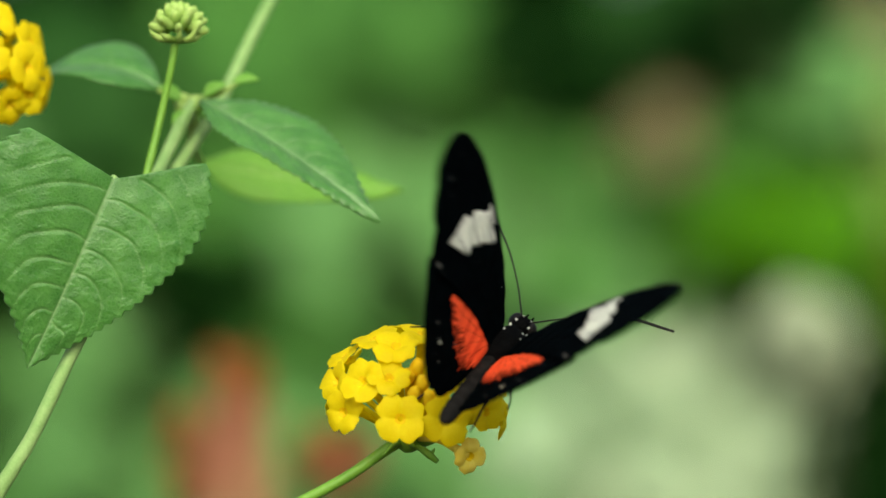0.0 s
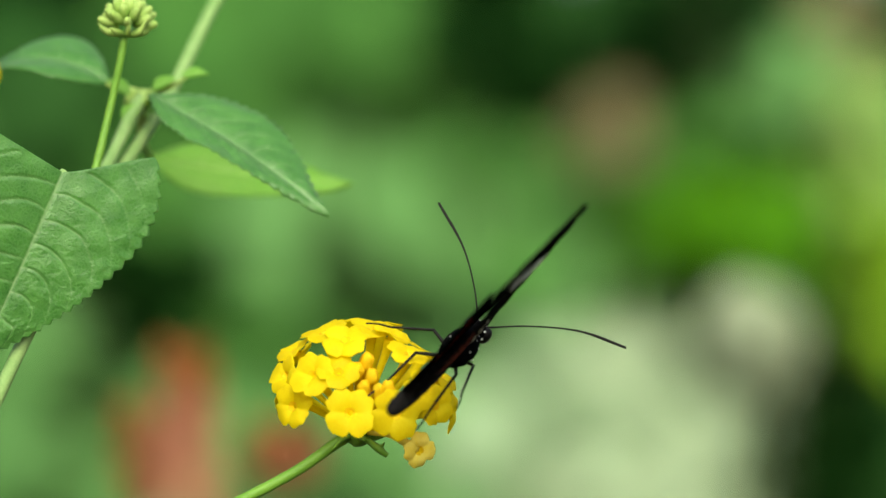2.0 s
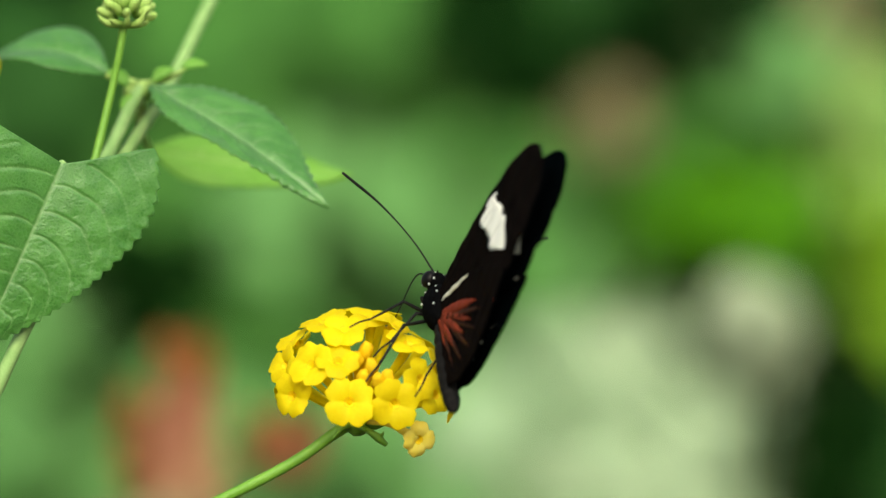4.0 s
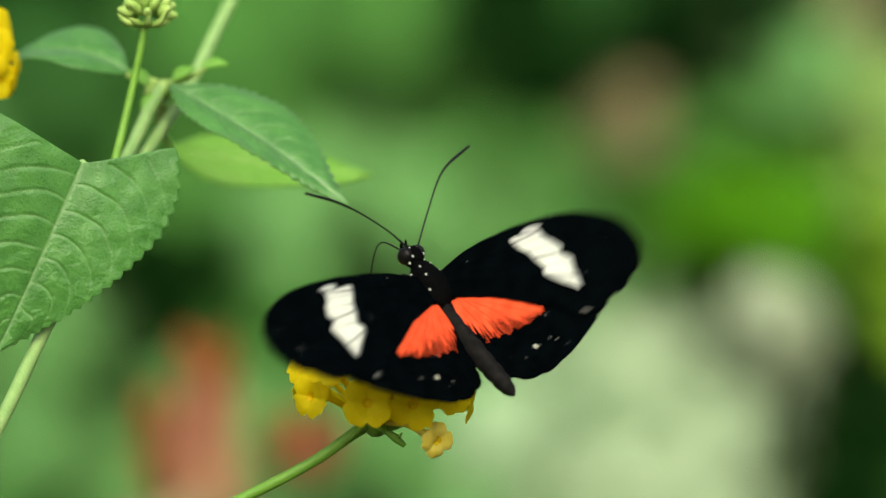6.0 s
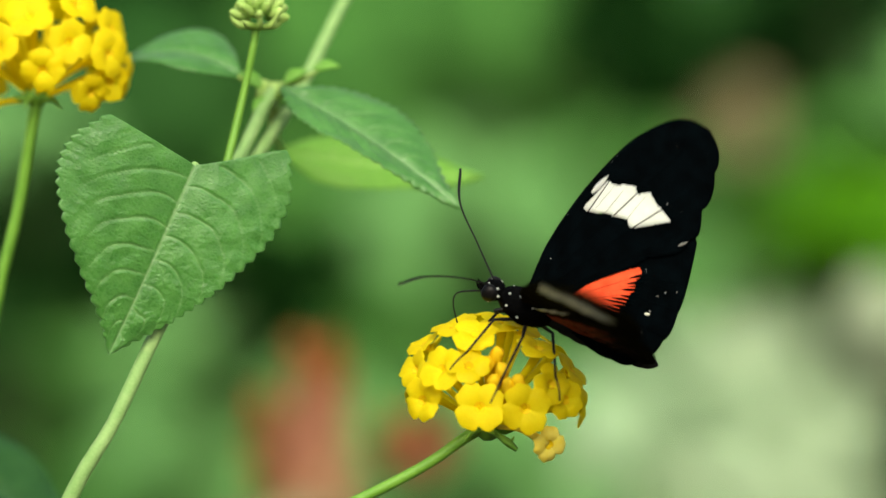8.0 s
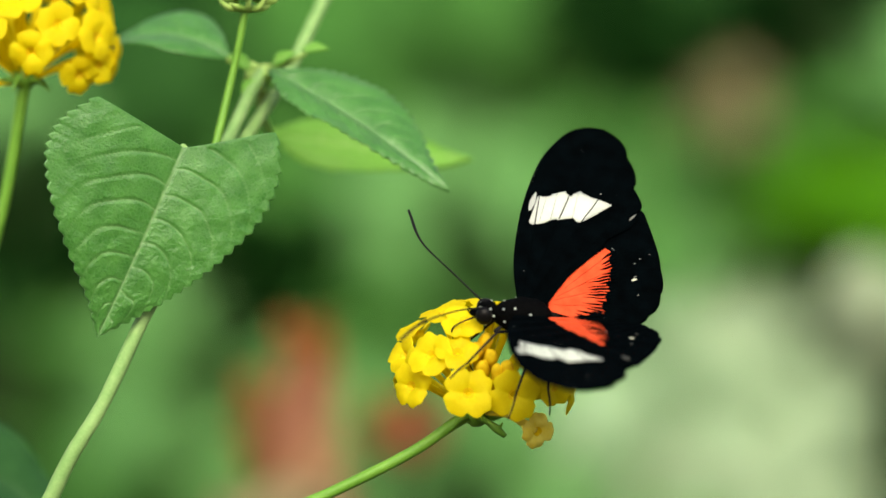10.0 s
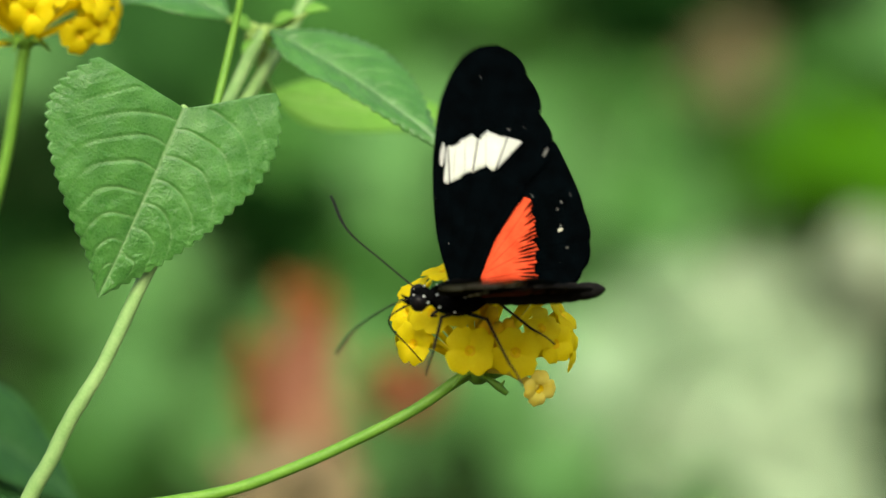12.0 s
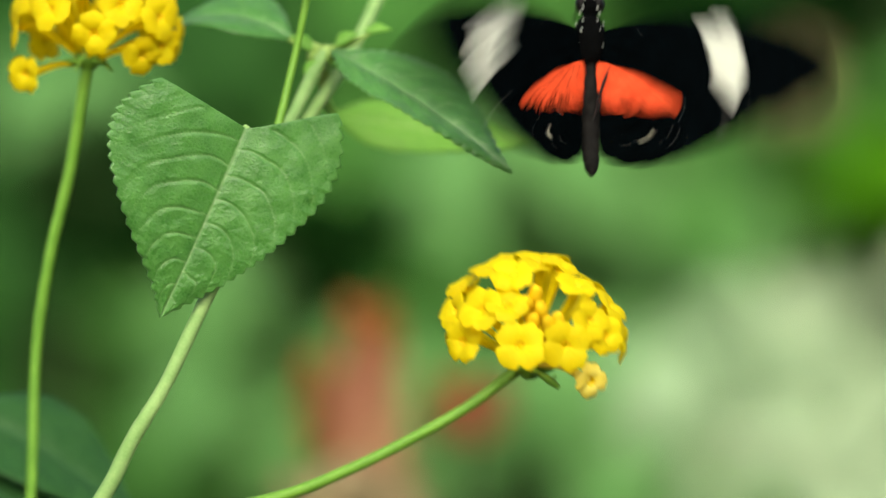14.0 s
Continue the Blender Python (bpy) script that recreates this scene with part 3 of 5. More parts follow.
def build_second_flower():
    thing = new("lantana_flower")
    base = near(-97, -70, 34)
    thing.matrix_basis = Matrix.Translation(base)
    inv = Matrix.Translation(-base)
    tagged(thing, "yellow lantana flower head, its stalk upright and bare", "flower")
    top = near(-86.4, 23.2, 30)
    bm = bmesh.new()
    line = [(-86.2, 24, 8), (-86.8, 20.5, 8), (-89.3, 5.7, 10), (-92.5, -8, 11), (-94.8, -23.4, 12), (-95.7, -47.3, 12), (-98, -90, 14), (-118, -300, 24), (-136, -700, 40), (-150, -1106, 50)]
    tube(bm, [near(x, z, y + 22) for x, z, y in line], [0.0013, 0.0010, 0.0010, 0.00095, 0.00095, 0.0012, 0.0015, 0.002], 90, 10, 0.06)
    part("stalk", bm, M_STALK, thing, "upright green stalk").matrix_basis = inv
    stalk_bracts(thing, inv, top, 9, 7)
    centre = top + Vector((1.5, 0, 5.0)) * MM
    rng = random.Random(12)
    seats = []
    for k in range(22):
        a, e = k * 2.39996, math.asin(min(0.98, -0.12 + 1.05 * k / 21))
        p = Vector((13.4 * math.cos(a) * math.cos(e), 12.8 * math.sin(a) * math.cos(e), 11.8 * math.sin(e) + rng.uniform(-0.8, 0.8)))
        seats.append((p.x, p.z, p.y, p.x, p.y - 2, p.z - 1, rng.choice((3.9, 4.2, 4.5))))
    seats += [(-11.5, -7.4, -2.0, -0.5, -0.8, -0.2, 2.6), (11.2, -2.4, -4.5, 0.5, -0.8, -0.1, 3.6), (8.4, -4.2, -6.0, 0.4, -0.8, -0.4, 2.6)]
    flower_head(thing, inv, top, centre, seats, 6)


main_flower = build_main_flower()
build_second_flower()


# ---- the butterfly: x forward, y to its left, z up its back ----
def camber(u, v):
    """The slight relief of a wing, with its veins as ridges."""
    a = math.atan2(v + 1.0, u + 24.0)
    return 0.16 * math.sin(v * 0.11) * (1 - (u / 25) ** 2) + 0.07 * math.cos(a * 46)


def wing_strip(front, rear, n, m, ragged=0.0):
    """A grid of points between the front and the rear edge of a wing, in mm."""
    f, r = spline([(*p, 0) for p in front], n), spline([(*p, 0) for p in rear], n)
    rows = []
    for i in range(n + 1):
        row = []
        for j in range(m + 1):
            p = f[i].lerp(r[i], j / m)
            if ragged and j == m:
                k = i / n
                p = p + (r[i] - f[i]) * (ragged * (abs(math.sin(k * 21)) ** 0.6 - 0.75) * min(1, 3 * k) * min(1, 6 * (1 - k)))
            row.append(p)
        rows.append(row)
    return rows


def inside(p, ring):
    """Whether p lies within the closed outline ring."""
    odd = False
    for a, b in zip(ring, ring[1:] + ring[:1]):
        if (a.y > p.y) != (b.y > p.y) and p.x < a.x + (p.y - a.y) * (b.x - a.x) / (b.y - a.y):
            odd = not odd
    return odd


def wing_part(name, grid, side, mats, up, down, parent, label="", clear=None):
    """Points (u, v) of a wing plane, laid out to the left (side 1) or the right (-1)."""
    bm = bmesh.new()
    pts = [[Vector((p.x, side * p.y, p.z + camber(p.x, p.y))) * MM for p in row] for row in grid]
    def gap(i, j):  # the clear part of a wing lets light through its band
        return inside((grid[i][j] + grid[i + 1][j + 1]) / 2, clear)
    slab(bm, pts, up * MM, down * MM, 0, len(mats) - 1, gap if clear else None)
    bmesh.ops.remove_doubles(bm, verts=bm.verts, dist=1e-6)
    return part(name, bm, mats, parent, label)


def jag(front, rear, n, m, first, second, lean=0.3, fray=0.12):
    """A patch of scales whose long edges step back and forth, by first and second (mm), between the veins."""
    g = wing_strip(front, rear, n, m)
    for i, row in enumerate(g):
        for end, inner, steps in ((0, 1, first), (-1, -2, second)):
            k = i / n * (len(steps) - 0.01)
            ragged = fray * noise.noise(Vector((i * 0.9, end, 3.1)))
            row[end] = row[end] + (row[end] - row[inner]).normalized() * (steps[int(k)] * (1 - lean * (k % 1)) + ragged)
    return g


def ray(p, q, w, n=14):
    """A narrow tapered streak from p to q, w wide, in mm."""
    p, q = Vector((*p, 0)), Vector((*q, 0))
    s = Vector((-(q - p).y, (q - p).x, 0)).normalized() * w / 2
    return [[p.lerp(q, i / n) + s * k * math.sin(math.pi * (0.12 + 0.86 * i / n)) for k in (-1, 0, 1)] for i in range(n + 1)]


def build_butterfly():
    root = new("butterfly")
    tagged(root, "black butterfly with white wing bands and red hindwing patches", "butterfly")
    bm = bmesh.new()
    blob(bm, (0.0003, 0, 0.0004), (0.0047, 0.0027, 0.0029), None, 20, 14, 0.12)
    rng = random.Random(2)
    for k in range(260):  # short hair
        a, e = rng.uniform(0, 6.28), rng.uniform(-1.2, 1.2)
        d = Vector((math.sin(e), math.cos(a) * math.cos(e), math.sin(a) * math.cos(e)))
        p = Vector((0.0003 + d.x * 0.0044, d.y * 0.0025, 0.0004 + d.z * 0.0027))
        q = p + (d * 0.5 + Vector((-0.8, 0, 0))).normalized() * rng.uniform(0.0006, 0.0011)
        s = d.cross(Vector((1, 0.2, 0))).normalized() * 0.00005
        bm.faces.new([bm.verts.new(x) for x in (p - s, p + s, q)])
    thorax = part("thorax", bm, M_BODY, root, "hairy black thorax with white spots")
    for x, y, z in ((3.5, 1.2, 2.1), (1.7, 1.5, 2.6), (3.2, 2.2, 0.4), (-0.8, 2.0, 2.0), (0.9, 2.7, -0.4)):
        for s in (1, -1):
            bm = bmesh.new()
            blob(bm, Vector((x, y * s, z)) * MM, (0.00024, 0.00016, 0.00018), None, 8, 6, 0.4)
            part("white_spot", bm, M_BAND, thorax)
    # abdomen of rings, tapering
    bm = bmesh.new()
    path = spline([(-3.4, 0, 0.4), (-8, 0, 0.2), (-14, 0, 0.2), (-18.8, 0, 0.5), (-23.0, 0, 0.8)], 60)
    rings = []
    for k, p in enumerate(path):
        f = k / 60
        r = 0.95 + 0.55 * math.sin(math.pi * (0.10 + 0.85 * f)) + 0.10 * f
        r *= 1 - 0.10 * abs(math.cos(f * 8 * math.pi)) ** 6
        r *= min(1, ((1 - f) * 9 + 0.02)) ** 0.5
        rings.append([bm.verts.new((p + Vector((0, r * math.cos(a), 1.05 * r * math.sin(a)))) * MM) for a in [6.28319 * s / 14 for s in range(14)]])
    for a, b in zip(rings, rings[1:]):
        for s in range(14):
            bm.faces.new((a[s], a[(s + 1) % 14], b[(s + 1) % 14], b[s]))
    bm.faces.new(rings[0][::-1]), bm.faces.new(rings[-1])
    bmesh.ops.translate(bm, verts=bm.verts, vec=(0.0034, 0, -0.0004))
    abdomen = part("abdomen", bm, M_ABDOMEN, root, "ringed dark grey abdomen")
    abdomen.matrix_basis = pose(-0.0034, 0, 0.0004)
    # head, eyes, feelers, tongue
    bm = bmesh.new()
    blob(bm, (0.0061, 0, 0.0007), (0.0018, 0.0018, 0.0017), None, 16, 12, 0.15)
    tube(bm, [(0.0036, 0, 0.0005), (0.0052, 0, 0.0006)], [0.0014, 0.0012], 4, 10)
    tube(bm, [(0.0070, 0.0003, 0.0000), (0.0084, 0.0005, 0.0002), (0.0092, 0.0005, 0.0009)], [0.0004, 0.0003, 0.0001], 8, 6)
    tube(bm, [(0.0070, -0.0003, 0.0000), (0.0084, -0.0005, 0.0002), (0.0092, -0.0005, 0.0009)], [0.0004, 0.0003, 0.0001], 8, 6)
    head = part("head", bm, M_BODY, root, "small black head")
    for s in (1, -1):
        bm = bmesh.new()
        blob(bm, (0.0065, 0.0014 * s, 0.0006), (0.0014, 0.00105, 0.0015), None, 14, 10)
        part("eye", bm, M_EYE, head, "glossy dark eye")
        bm = bmesh.new()
        tips = [(6.6, 0.6, 1.7), (11.2, 5.2, 3.4), (16.1, 11.2, 4.5), (18.9, 18.7, 6.0)] if s > 0 else [(6.6, 0.6, 1.7), (12.0, 5.8, 3.5), (17.6, 12.3, 4.8), (20.3, 19.6, 6.0)]
        tube(bm, [Vector((x, y * s, z)) * MM for x, y, z in tips], [0.00017, 0.00014, 0.00013, 0.00014, 0.00017, 0.00026, 0.00022], 40, 7)
        part("antenna", bm, M_LEG, head, "long thin clubbed antenna")
        for x, y, z in ((7.2, 0.7, 1.7), (5.6, 1.2, 1.9), (6.2, 1.8, -0.6), (5.0, 1.6, 0.9)):
            bm = bmesh.new()
            blob(bm, Vector((x, y * s, z)) * MM, (0.00022, 0.00018, 0.00022), None, 8, 6, 0.2)
            part("white_spot", bm, M_BAND, head)
    bm = bmesh.new()
    tube(bm, [Vector(p) * MM for p in ((7.2, 0, -0.3), (9.4, 0.4, -1.2), (11.3, 0.8, -2.6), (11.0, 1.2, -4.6), (8.6, 1.6, -8.0), (6.6, 2.0, -11.0))], [0.00016, 0.00014, 0.00012, 0.0001], 40, 7)
    part("proboscis", bm, M_LEG, head, "bent thread-like tongue")
    # four walking legs, each along its own x from the hip, the knee to its own z
    legs = []
    for name, x, length in (("middle", 1.2, 14.0), ("hind", -0.8, 15.6)):
        for s in (1, -1):
            bm = bmesh.new()
            P = [Vector((a, 0, b)) * length * MM for a, b in ((0, 0), (0.24, 0.17), (0.72, 0.045), (1.0, 0.0))]
            tube(bm, [P[0], P[0].lerp(P[1], 0.5), P[1]], [0.00034, 0.00032, 0.00024], 8, 8)
            tube(bm, [P[1], P[1].lerp(P[2], 0.5), P[2]], [0.00024, 0.00021, 0.00018], 8, 8)
            tube(bm, [P[2], P[2].lerp(P[3], 0.5) + Vector((0, 0, 0.0002)), P[3]], [0.00018, 0.00015, 0.00013], 8, 8)
            blob(bm, P[1], (0.00025, 0.00025, 0.00025), None, 8, 6)
            hip = Vector((x, 1.2 * s, -1.9)) * MM
            ob = part("leg", bm, M_LEG, root)
            ob.location = hip
            legs.append((ob, name, s, hip))
    # the short front pair stays folded under the head
    for s in (1, -1):
        bm = bmesh.new()
        tube(bm, [Vector((3.2, 0.9 * s, -1.1)) * MM, Vector((4.6, 1.5 * s, -1.9)) * MM, Vector((3.8, 1.1 * s, -2.4)) * MM], [0.0003, 0.00026, 0.00016], 12, 7)
        part("leg", bm, M_LEG, root, "short folded front leg")
    wings = []
    fore_front = [(1.6, 0.2), (4.6, 8), (6.4, 17), (7.0, 24.5), (6.8, 30.6), (5.0, 36.6), (2.4, 39.6), (-0.5, 40.5)]
    fore_rear = [(-2.6, 0.2), (-4.6, 8), (-8.4, 17), (-11.7, 24.0), (-10.3, 28.6), (-7.5, 34.6), (-4.4, 38.9), (-1.2, 40.45)]
    hind_front = [(0.2, 0.3), (-1.2, 8), (-4.2, 16.0), (-8.2, 22.6), (-11.4, 26.2)]
    hind_rear = [(-1.6, 0.3), (-9, 0.8), (-14, 1.4), (-17.9, 3.2), (-19.5, 6.6), (-19.5, 10.8), (-18.1, 15.0), (-15.8, 19.8), (-12.3, 25.6)]
    for s in (1, -1):
        white = jag([(4.7, 17.0), (4.2, 16.6), (2.2, 17.8), (0.6, 18.9), (-1.5, 20.1), (-3.0, 19.6), (-5.2, 22.4), (-6.8, 24.6)],
                    [(4.9, 22.6), (4.4, 22.9), (3.0, 23.6), (0.9, 25.0), (-0.3, 24.7), (-1.5, 26.0), (-3.8, 25.4), (-6.9, 24.9)], 84, 8, (0.0, 0.15, -0.2, 0.2, -0.15, 0.1, 0.0), (0.0, -0.25, 0.3, -0.3, 0.25, -0.2, 0.1), 0.5, 0.14)
        heart = sum((row[4] for row in white), Vector()) / len(white)
        ring = [p.lerp(heart, 0.10) for p in [row[0] for row in white] + [row[-1] for row in reversed(white)]]
        fore = wing_part("forewing", wing_strip(fore_front, fore_rear, 130, 30, 0.07), s, [M_WING, M_WING_UNDER], 0.05, 0.05, root, "long black forewing with a white band", ring)
        wing_part("white_band", white, s, [M_BAND, M_BAND_UNDER], 0.10, 0.10, fore, "jagged white band")
        wing_part("white_spot", ray((5.35, 19.4), (5.45, 23.4), 0.9, 16), s, [M_BAND, M_BAND_UNDER], 0.10, 0.10, fore)
        # dark veins cross the band
        for k, (p, q) in enumerate((((3.1, 16.9), (3.6, 23.8)), ((1.4, 17.2), (2.2, 25.0)), ((-1.8, 18.8), (-1.0, 26.4)))):
            wing_part("vein", ray(p, q, 0.05), s, [M_WING, M_WING_UNDER], 0.115, 0.125, fore)
        for p, q in (((1.0, 1.0), (5.9, 30.0)), ((0.2, 1.0), (-3.4, 19.0)), ((-1.2, 1.0), (-9.6, 26.0)), ((0.6, 6.0), (-0.2, 38.0)), ((-1.6, 12.0), (-6.4, 34.0))):
            wing_part("vein", ray(p, q, 0.20, 24), s, [M_WING, M_WING_UNDER], 0.11, 0.09, fore)
        wing_part("worn_edge", ray((-10.5, 22.8), (-11.2, 24.4), 0.4), s, [M_WORN], 0.09, 0.0, fore, "pale worn spot at the wing corner")
        hind = wing_part("hindwing", wing_strip(hind_front, hind_rear, 70, 30, 0.03), s, [M_WING, M_WING_UNDER], 0.05, 0.05, root, "rounded black hindwing with a red patch")
        red = jag([(-3.4, 0.8), (-3.1, 3.8), (-4.6, 8.6), (-6.4, 12.8), (-8.4, 16.1)],
                  [(-7.0, 0.7), (-11.0, 3.0), (-11.0, 7.2), (-10.5, 11.4), (-9.2, 15.9)], 150, 10, (0.0, 0.0, 0.1, 0.2, 0.0), (0.4, -0.2, 0.7, 0.1, 0.9, -0.1, 0.6, 0.3, 0.8, -0.3, 0.4, 0.2, 0.5, -0.4, 0.3), 0.9, 0.55)
        wing_part("red_patch", red, s, [M_RED], 0.11, 0.0, hind, "bright red patch")
        # black scales run into the red from its outer edge
        rim, top = spline([(-8.4, 1.2, 0), (-11.2, 3.0, 0), (-11.2, 7.2, 0), (-10.7, 11.4, 0), (-9.6, 15.4, 0)], 25), spline([(-3.0, 0.8, 0), (-3.0, 2.4, 0), (-3.4, 4.4, 0), (-4.2, 6.4, 0), (-5.4, 9.0, 0)], 25)
        for k, (p, q) in enumerate(zip(rim, top)):
            inner = p.lerp(q, 0.05 + 0.40 * abs(math.sin(k * 2.3 + k * k)) ** 1.6)
            outer = p.lerp(q, -0.14)
            wing_part("black_streak", ray(outer[:2], inner[:2], 0.26 + 0.24 * abs(math.sin(k * 1.7)), 8), s, [M_WING], 0.14, 0.0, hind)
        for p, q in (((-3.4, 2.0), (-9.9, 4.0)), ((-3.6, 3.0), (-10.6, 8.0)), ((-4.0, 4.0), (-10.4, 12.0)), ((-4.6, 6.0), (-9.2, 14.8))):
            wing_part("vein", ray(p, q, 0.07), s, [M_WING], 0.135, 0.0, hind)
        for p, q in (((-10.6, 4.0), (-18.4, 6.4)), ((-10.8, 8.0), (-19.0, 10.6)), ((-10.6, 12.0), (-17.6, 15.0)), ((-9.4, 15.0), (-15.2, 19.0)), ((-9.0, 1.6), (-16.6, 3.4))):
            wing_part("vein", ray(p, q, 0.24, 16), s, [M_WING, M_WING_UNDER], 0.11, 0.09, hind)
        for p, q, w in (((-14.2, 11.2), (-15.0, 11.7), 0.48), ((-14.4, 12.0), (-14.8, 12.2), 0.26), ((-15.9, 8.6), (-16.2, 8.8), 0.16), ((-13.6, 14.6), (-13.9, 14.9), 0.16)):
            wing_part("pale_spot", ray(p, q, w, 6), s, [M_WORN if w < 0.3 else M_CREAM], 0.10, 0.0, hind)
        # underside: cream streak at the base, dull red rays
        wing_part("cream_streak", [[p for p in row] for row in ray((-0.6, 2.2), (-2.8, 12.6), 0.9, 20)], s, [M_CREAM], 0.0, 0.12, hind, "cream streak under the wing")
        for p, q, w in (((-3.0, 2.0), (-9.4, 14.8), 1.9), ((-3.6, 1.6), (-12.2, 9.6), 1.6), ((-3.2, 0.8), (-10.6, 3.0), 0.9), ((-3.4, 2.0), (-11.6, 12.6), 1.4), ((-4.0, 1.4), (-12.4, 6.0), 1.5)):
            wing_part("dull_red_ray", ray(p, q, w, 18), s, [M_RED_UNDER], 0.0, 0.11, hind)
        for p, q, w in (((-4.6, 3.0), (-12.0, 16.4), 0.9), ((-5.0, 3.4), (-14.6, 14.4), 0.9), ((-5.4, 3.0), (-16.2, 11.6), 1.0), ((-5.4, 2.4), (-16.6, 8.4), 1.0), ((-5.2, 1.8), (-15.8, 5.2), 0.9)):
            wing_part("brown_ray", ray(p, q, w, 18), s, [M_BROWN_UNDER], 0.0, 0.105, hind)
        for p, q in (((-6, 5), (-14, 14)), ((-6, 4), (-16, 9)), ((-8, 8), (-13.5, 17)), ((-10, 3), (-17.4, 5.6))):
            wing_part("vein", ray(p, q, 0.22, 16), s, [M_WING], 0.0, 0.13, hind)
        wings += [(fore, s, 1.0, 0.0), (hind, s, 0.985, -0.35)]
    return root, wings, abdomen, legs


butterfly, butterfly_wings, butterfly_abdomen, butterfly_legs = build_butterfly()


# ---- the garden behind ----
def big_leaf(name, mat, length, widths, bend, fold, seed):
    return leaf_mesh(name, length, widths, mat, (0.07, 0.03), bend, fold, 5, 0.004, 0.5, 8, twist=0.3 * math.sin(seed * 2.7), nu=18, nv=8)


BROAD = [0.05, 0.24, 0.33, 0.33, 0.28, 0.20, 0.10, 0.0]
ROUND = [0.08, 0.32, 0.42, 0.44, 0.42, 0.34, 0.20, 0.0]
NARROW = [0.03, 0.10, 0.14, 0.15, 0.14, 0.11, 0.06, 0.0]


def shrub(label, mat, foot, centre, spread, n, length, seed, facing=(0.0, -0.6, 0.8), scatter=0.5, widths=BROAD, category="shrub", name="shrub", hang=0.3, thick=1.0, core=0.5):
    """A leafy plant: stems from its foot, and n leaves about centre within spread (metres)."""
    rng = random.Random(seed)
    thing = new(name)
    thing.location = foot
    tagged(thing, label, category)
    inv = Matrix.Translation(-Vector(foot))
    kinds = [big_leaf("leaf", mat, length * k, widths, 0.7 + 0.3 * i, 0.15, seed + i) for i, k in enumerate((0.85, 1.0, 1.15))]
    bm = bmesh.new()
    c = Vector(centre)
    hubs = []
    for k in range(max(3, n // 9)):
        h = c + Vector([rng.uniform(-0.6, 0.6) * s for s in spread])
        hubs.append(h)
        g = Vector(foot) + Vector((rng.uniform(-0.06, 0.06), rng.uniform(-0.06, 0.06), 0))
        tube(bm, [g, g.lerp(h, 0.5) + Vector((rng.uniform(-0.05, 0.05), rng.uniform(0, 0.08), 0)), h], [0.009 * thick, 0.006 * thick, 0.003 * thick], 16, 7, 0.1)
    twigs = []
    for k in range(n):
        a, e = rng.uniform(0, 6.2832), rng.random() ** core
        p = c + Vector((math.cos(a) * e * spread[0], rng.uniform(-1, 1) * spread[1], math.sin(a) * e * spread[2]))
        h = min(hubs, key=lambda q: (q - p).length)
        f = (Vector(facing) + Vector([rng.gauss(0, scatter) for _ in range(3)])).normalized()
        a = Vector((rng.uniform(-1, 1), rng.uniform(-0.5, 0.2), rng.uniform(-0.7, 0.5) - hang))
        a = (a - f * a.dot(f)).normalized()
        ob = linked("leaf", kinds[k % 3], thing)
        at = p - a * length * 0.45
        ob.matrix_basis = inv @ lay(a, f, at)
        tube(bm, [h, h.lerp(at, 0.5) + Vector((0, 0, -0.01)), at], [0.003 * thick, 0.002 * thick, 0.0014 * thick], 6, 5)
    part("branching_stem", bm, M_TWIG, thing, "thin branching stem").matrix_basis = inv
    return thing


def spike(label, at, top, deep, slim, wide, n, length, seed, one, other, tip):
    """A flower spike: n bracts overlapping up a stem at (x, y), from deep below its top, of two colours by side and a third at the tip."""
    rng = random.Random(seed)
    x, y = at
    thing = new("flowering_plant")
    thing.location = (x, y, 0.0)
    tagged(thing, label, "flowering plant")
    bm = bmesh.new()
    tube(bm, [(0.006, 0.01, 0.0), (-0.004, 0.004, 0.6), (0, 0, top - 0.006)], [0.003, 0.0022, 0.0012], 30, 8, 0.05)
    part("stem", bm, M_TWIG, thing)
    kinds = {m: big_leaf("bract", m, length, BROAD, -0.5, 0.2, seed + k) for k, m in enumerate({one: 0, other: 0, tip: 0})}
    for k in range(n):
        u = (k + 0.5) / n
        a = 2.39996 * k + rng.uniform(-0.3, 0.3)
        r = slim + (wide - slim) * u
        out = Vector((math.cos(a), math.sin(a), 0))
        p = out * r * 0.75 + Vector((0, 0, top - length * 0.8 - (deep - length) * u))
        m = tip if u < 0.16 else one if out.x < 0.25 - 1.1 * max(0, u - 0.35) + rng.uniform(-0.35, 0.35) else other
        ob = linked("bract", kinds[m], thing)
        ob.matrix_basis = lay(out * rng.uniform(0.1, 0.35) + Vector((0, 0, 1)), out + Vector((0, 0, 0.35)), p)
    return thing


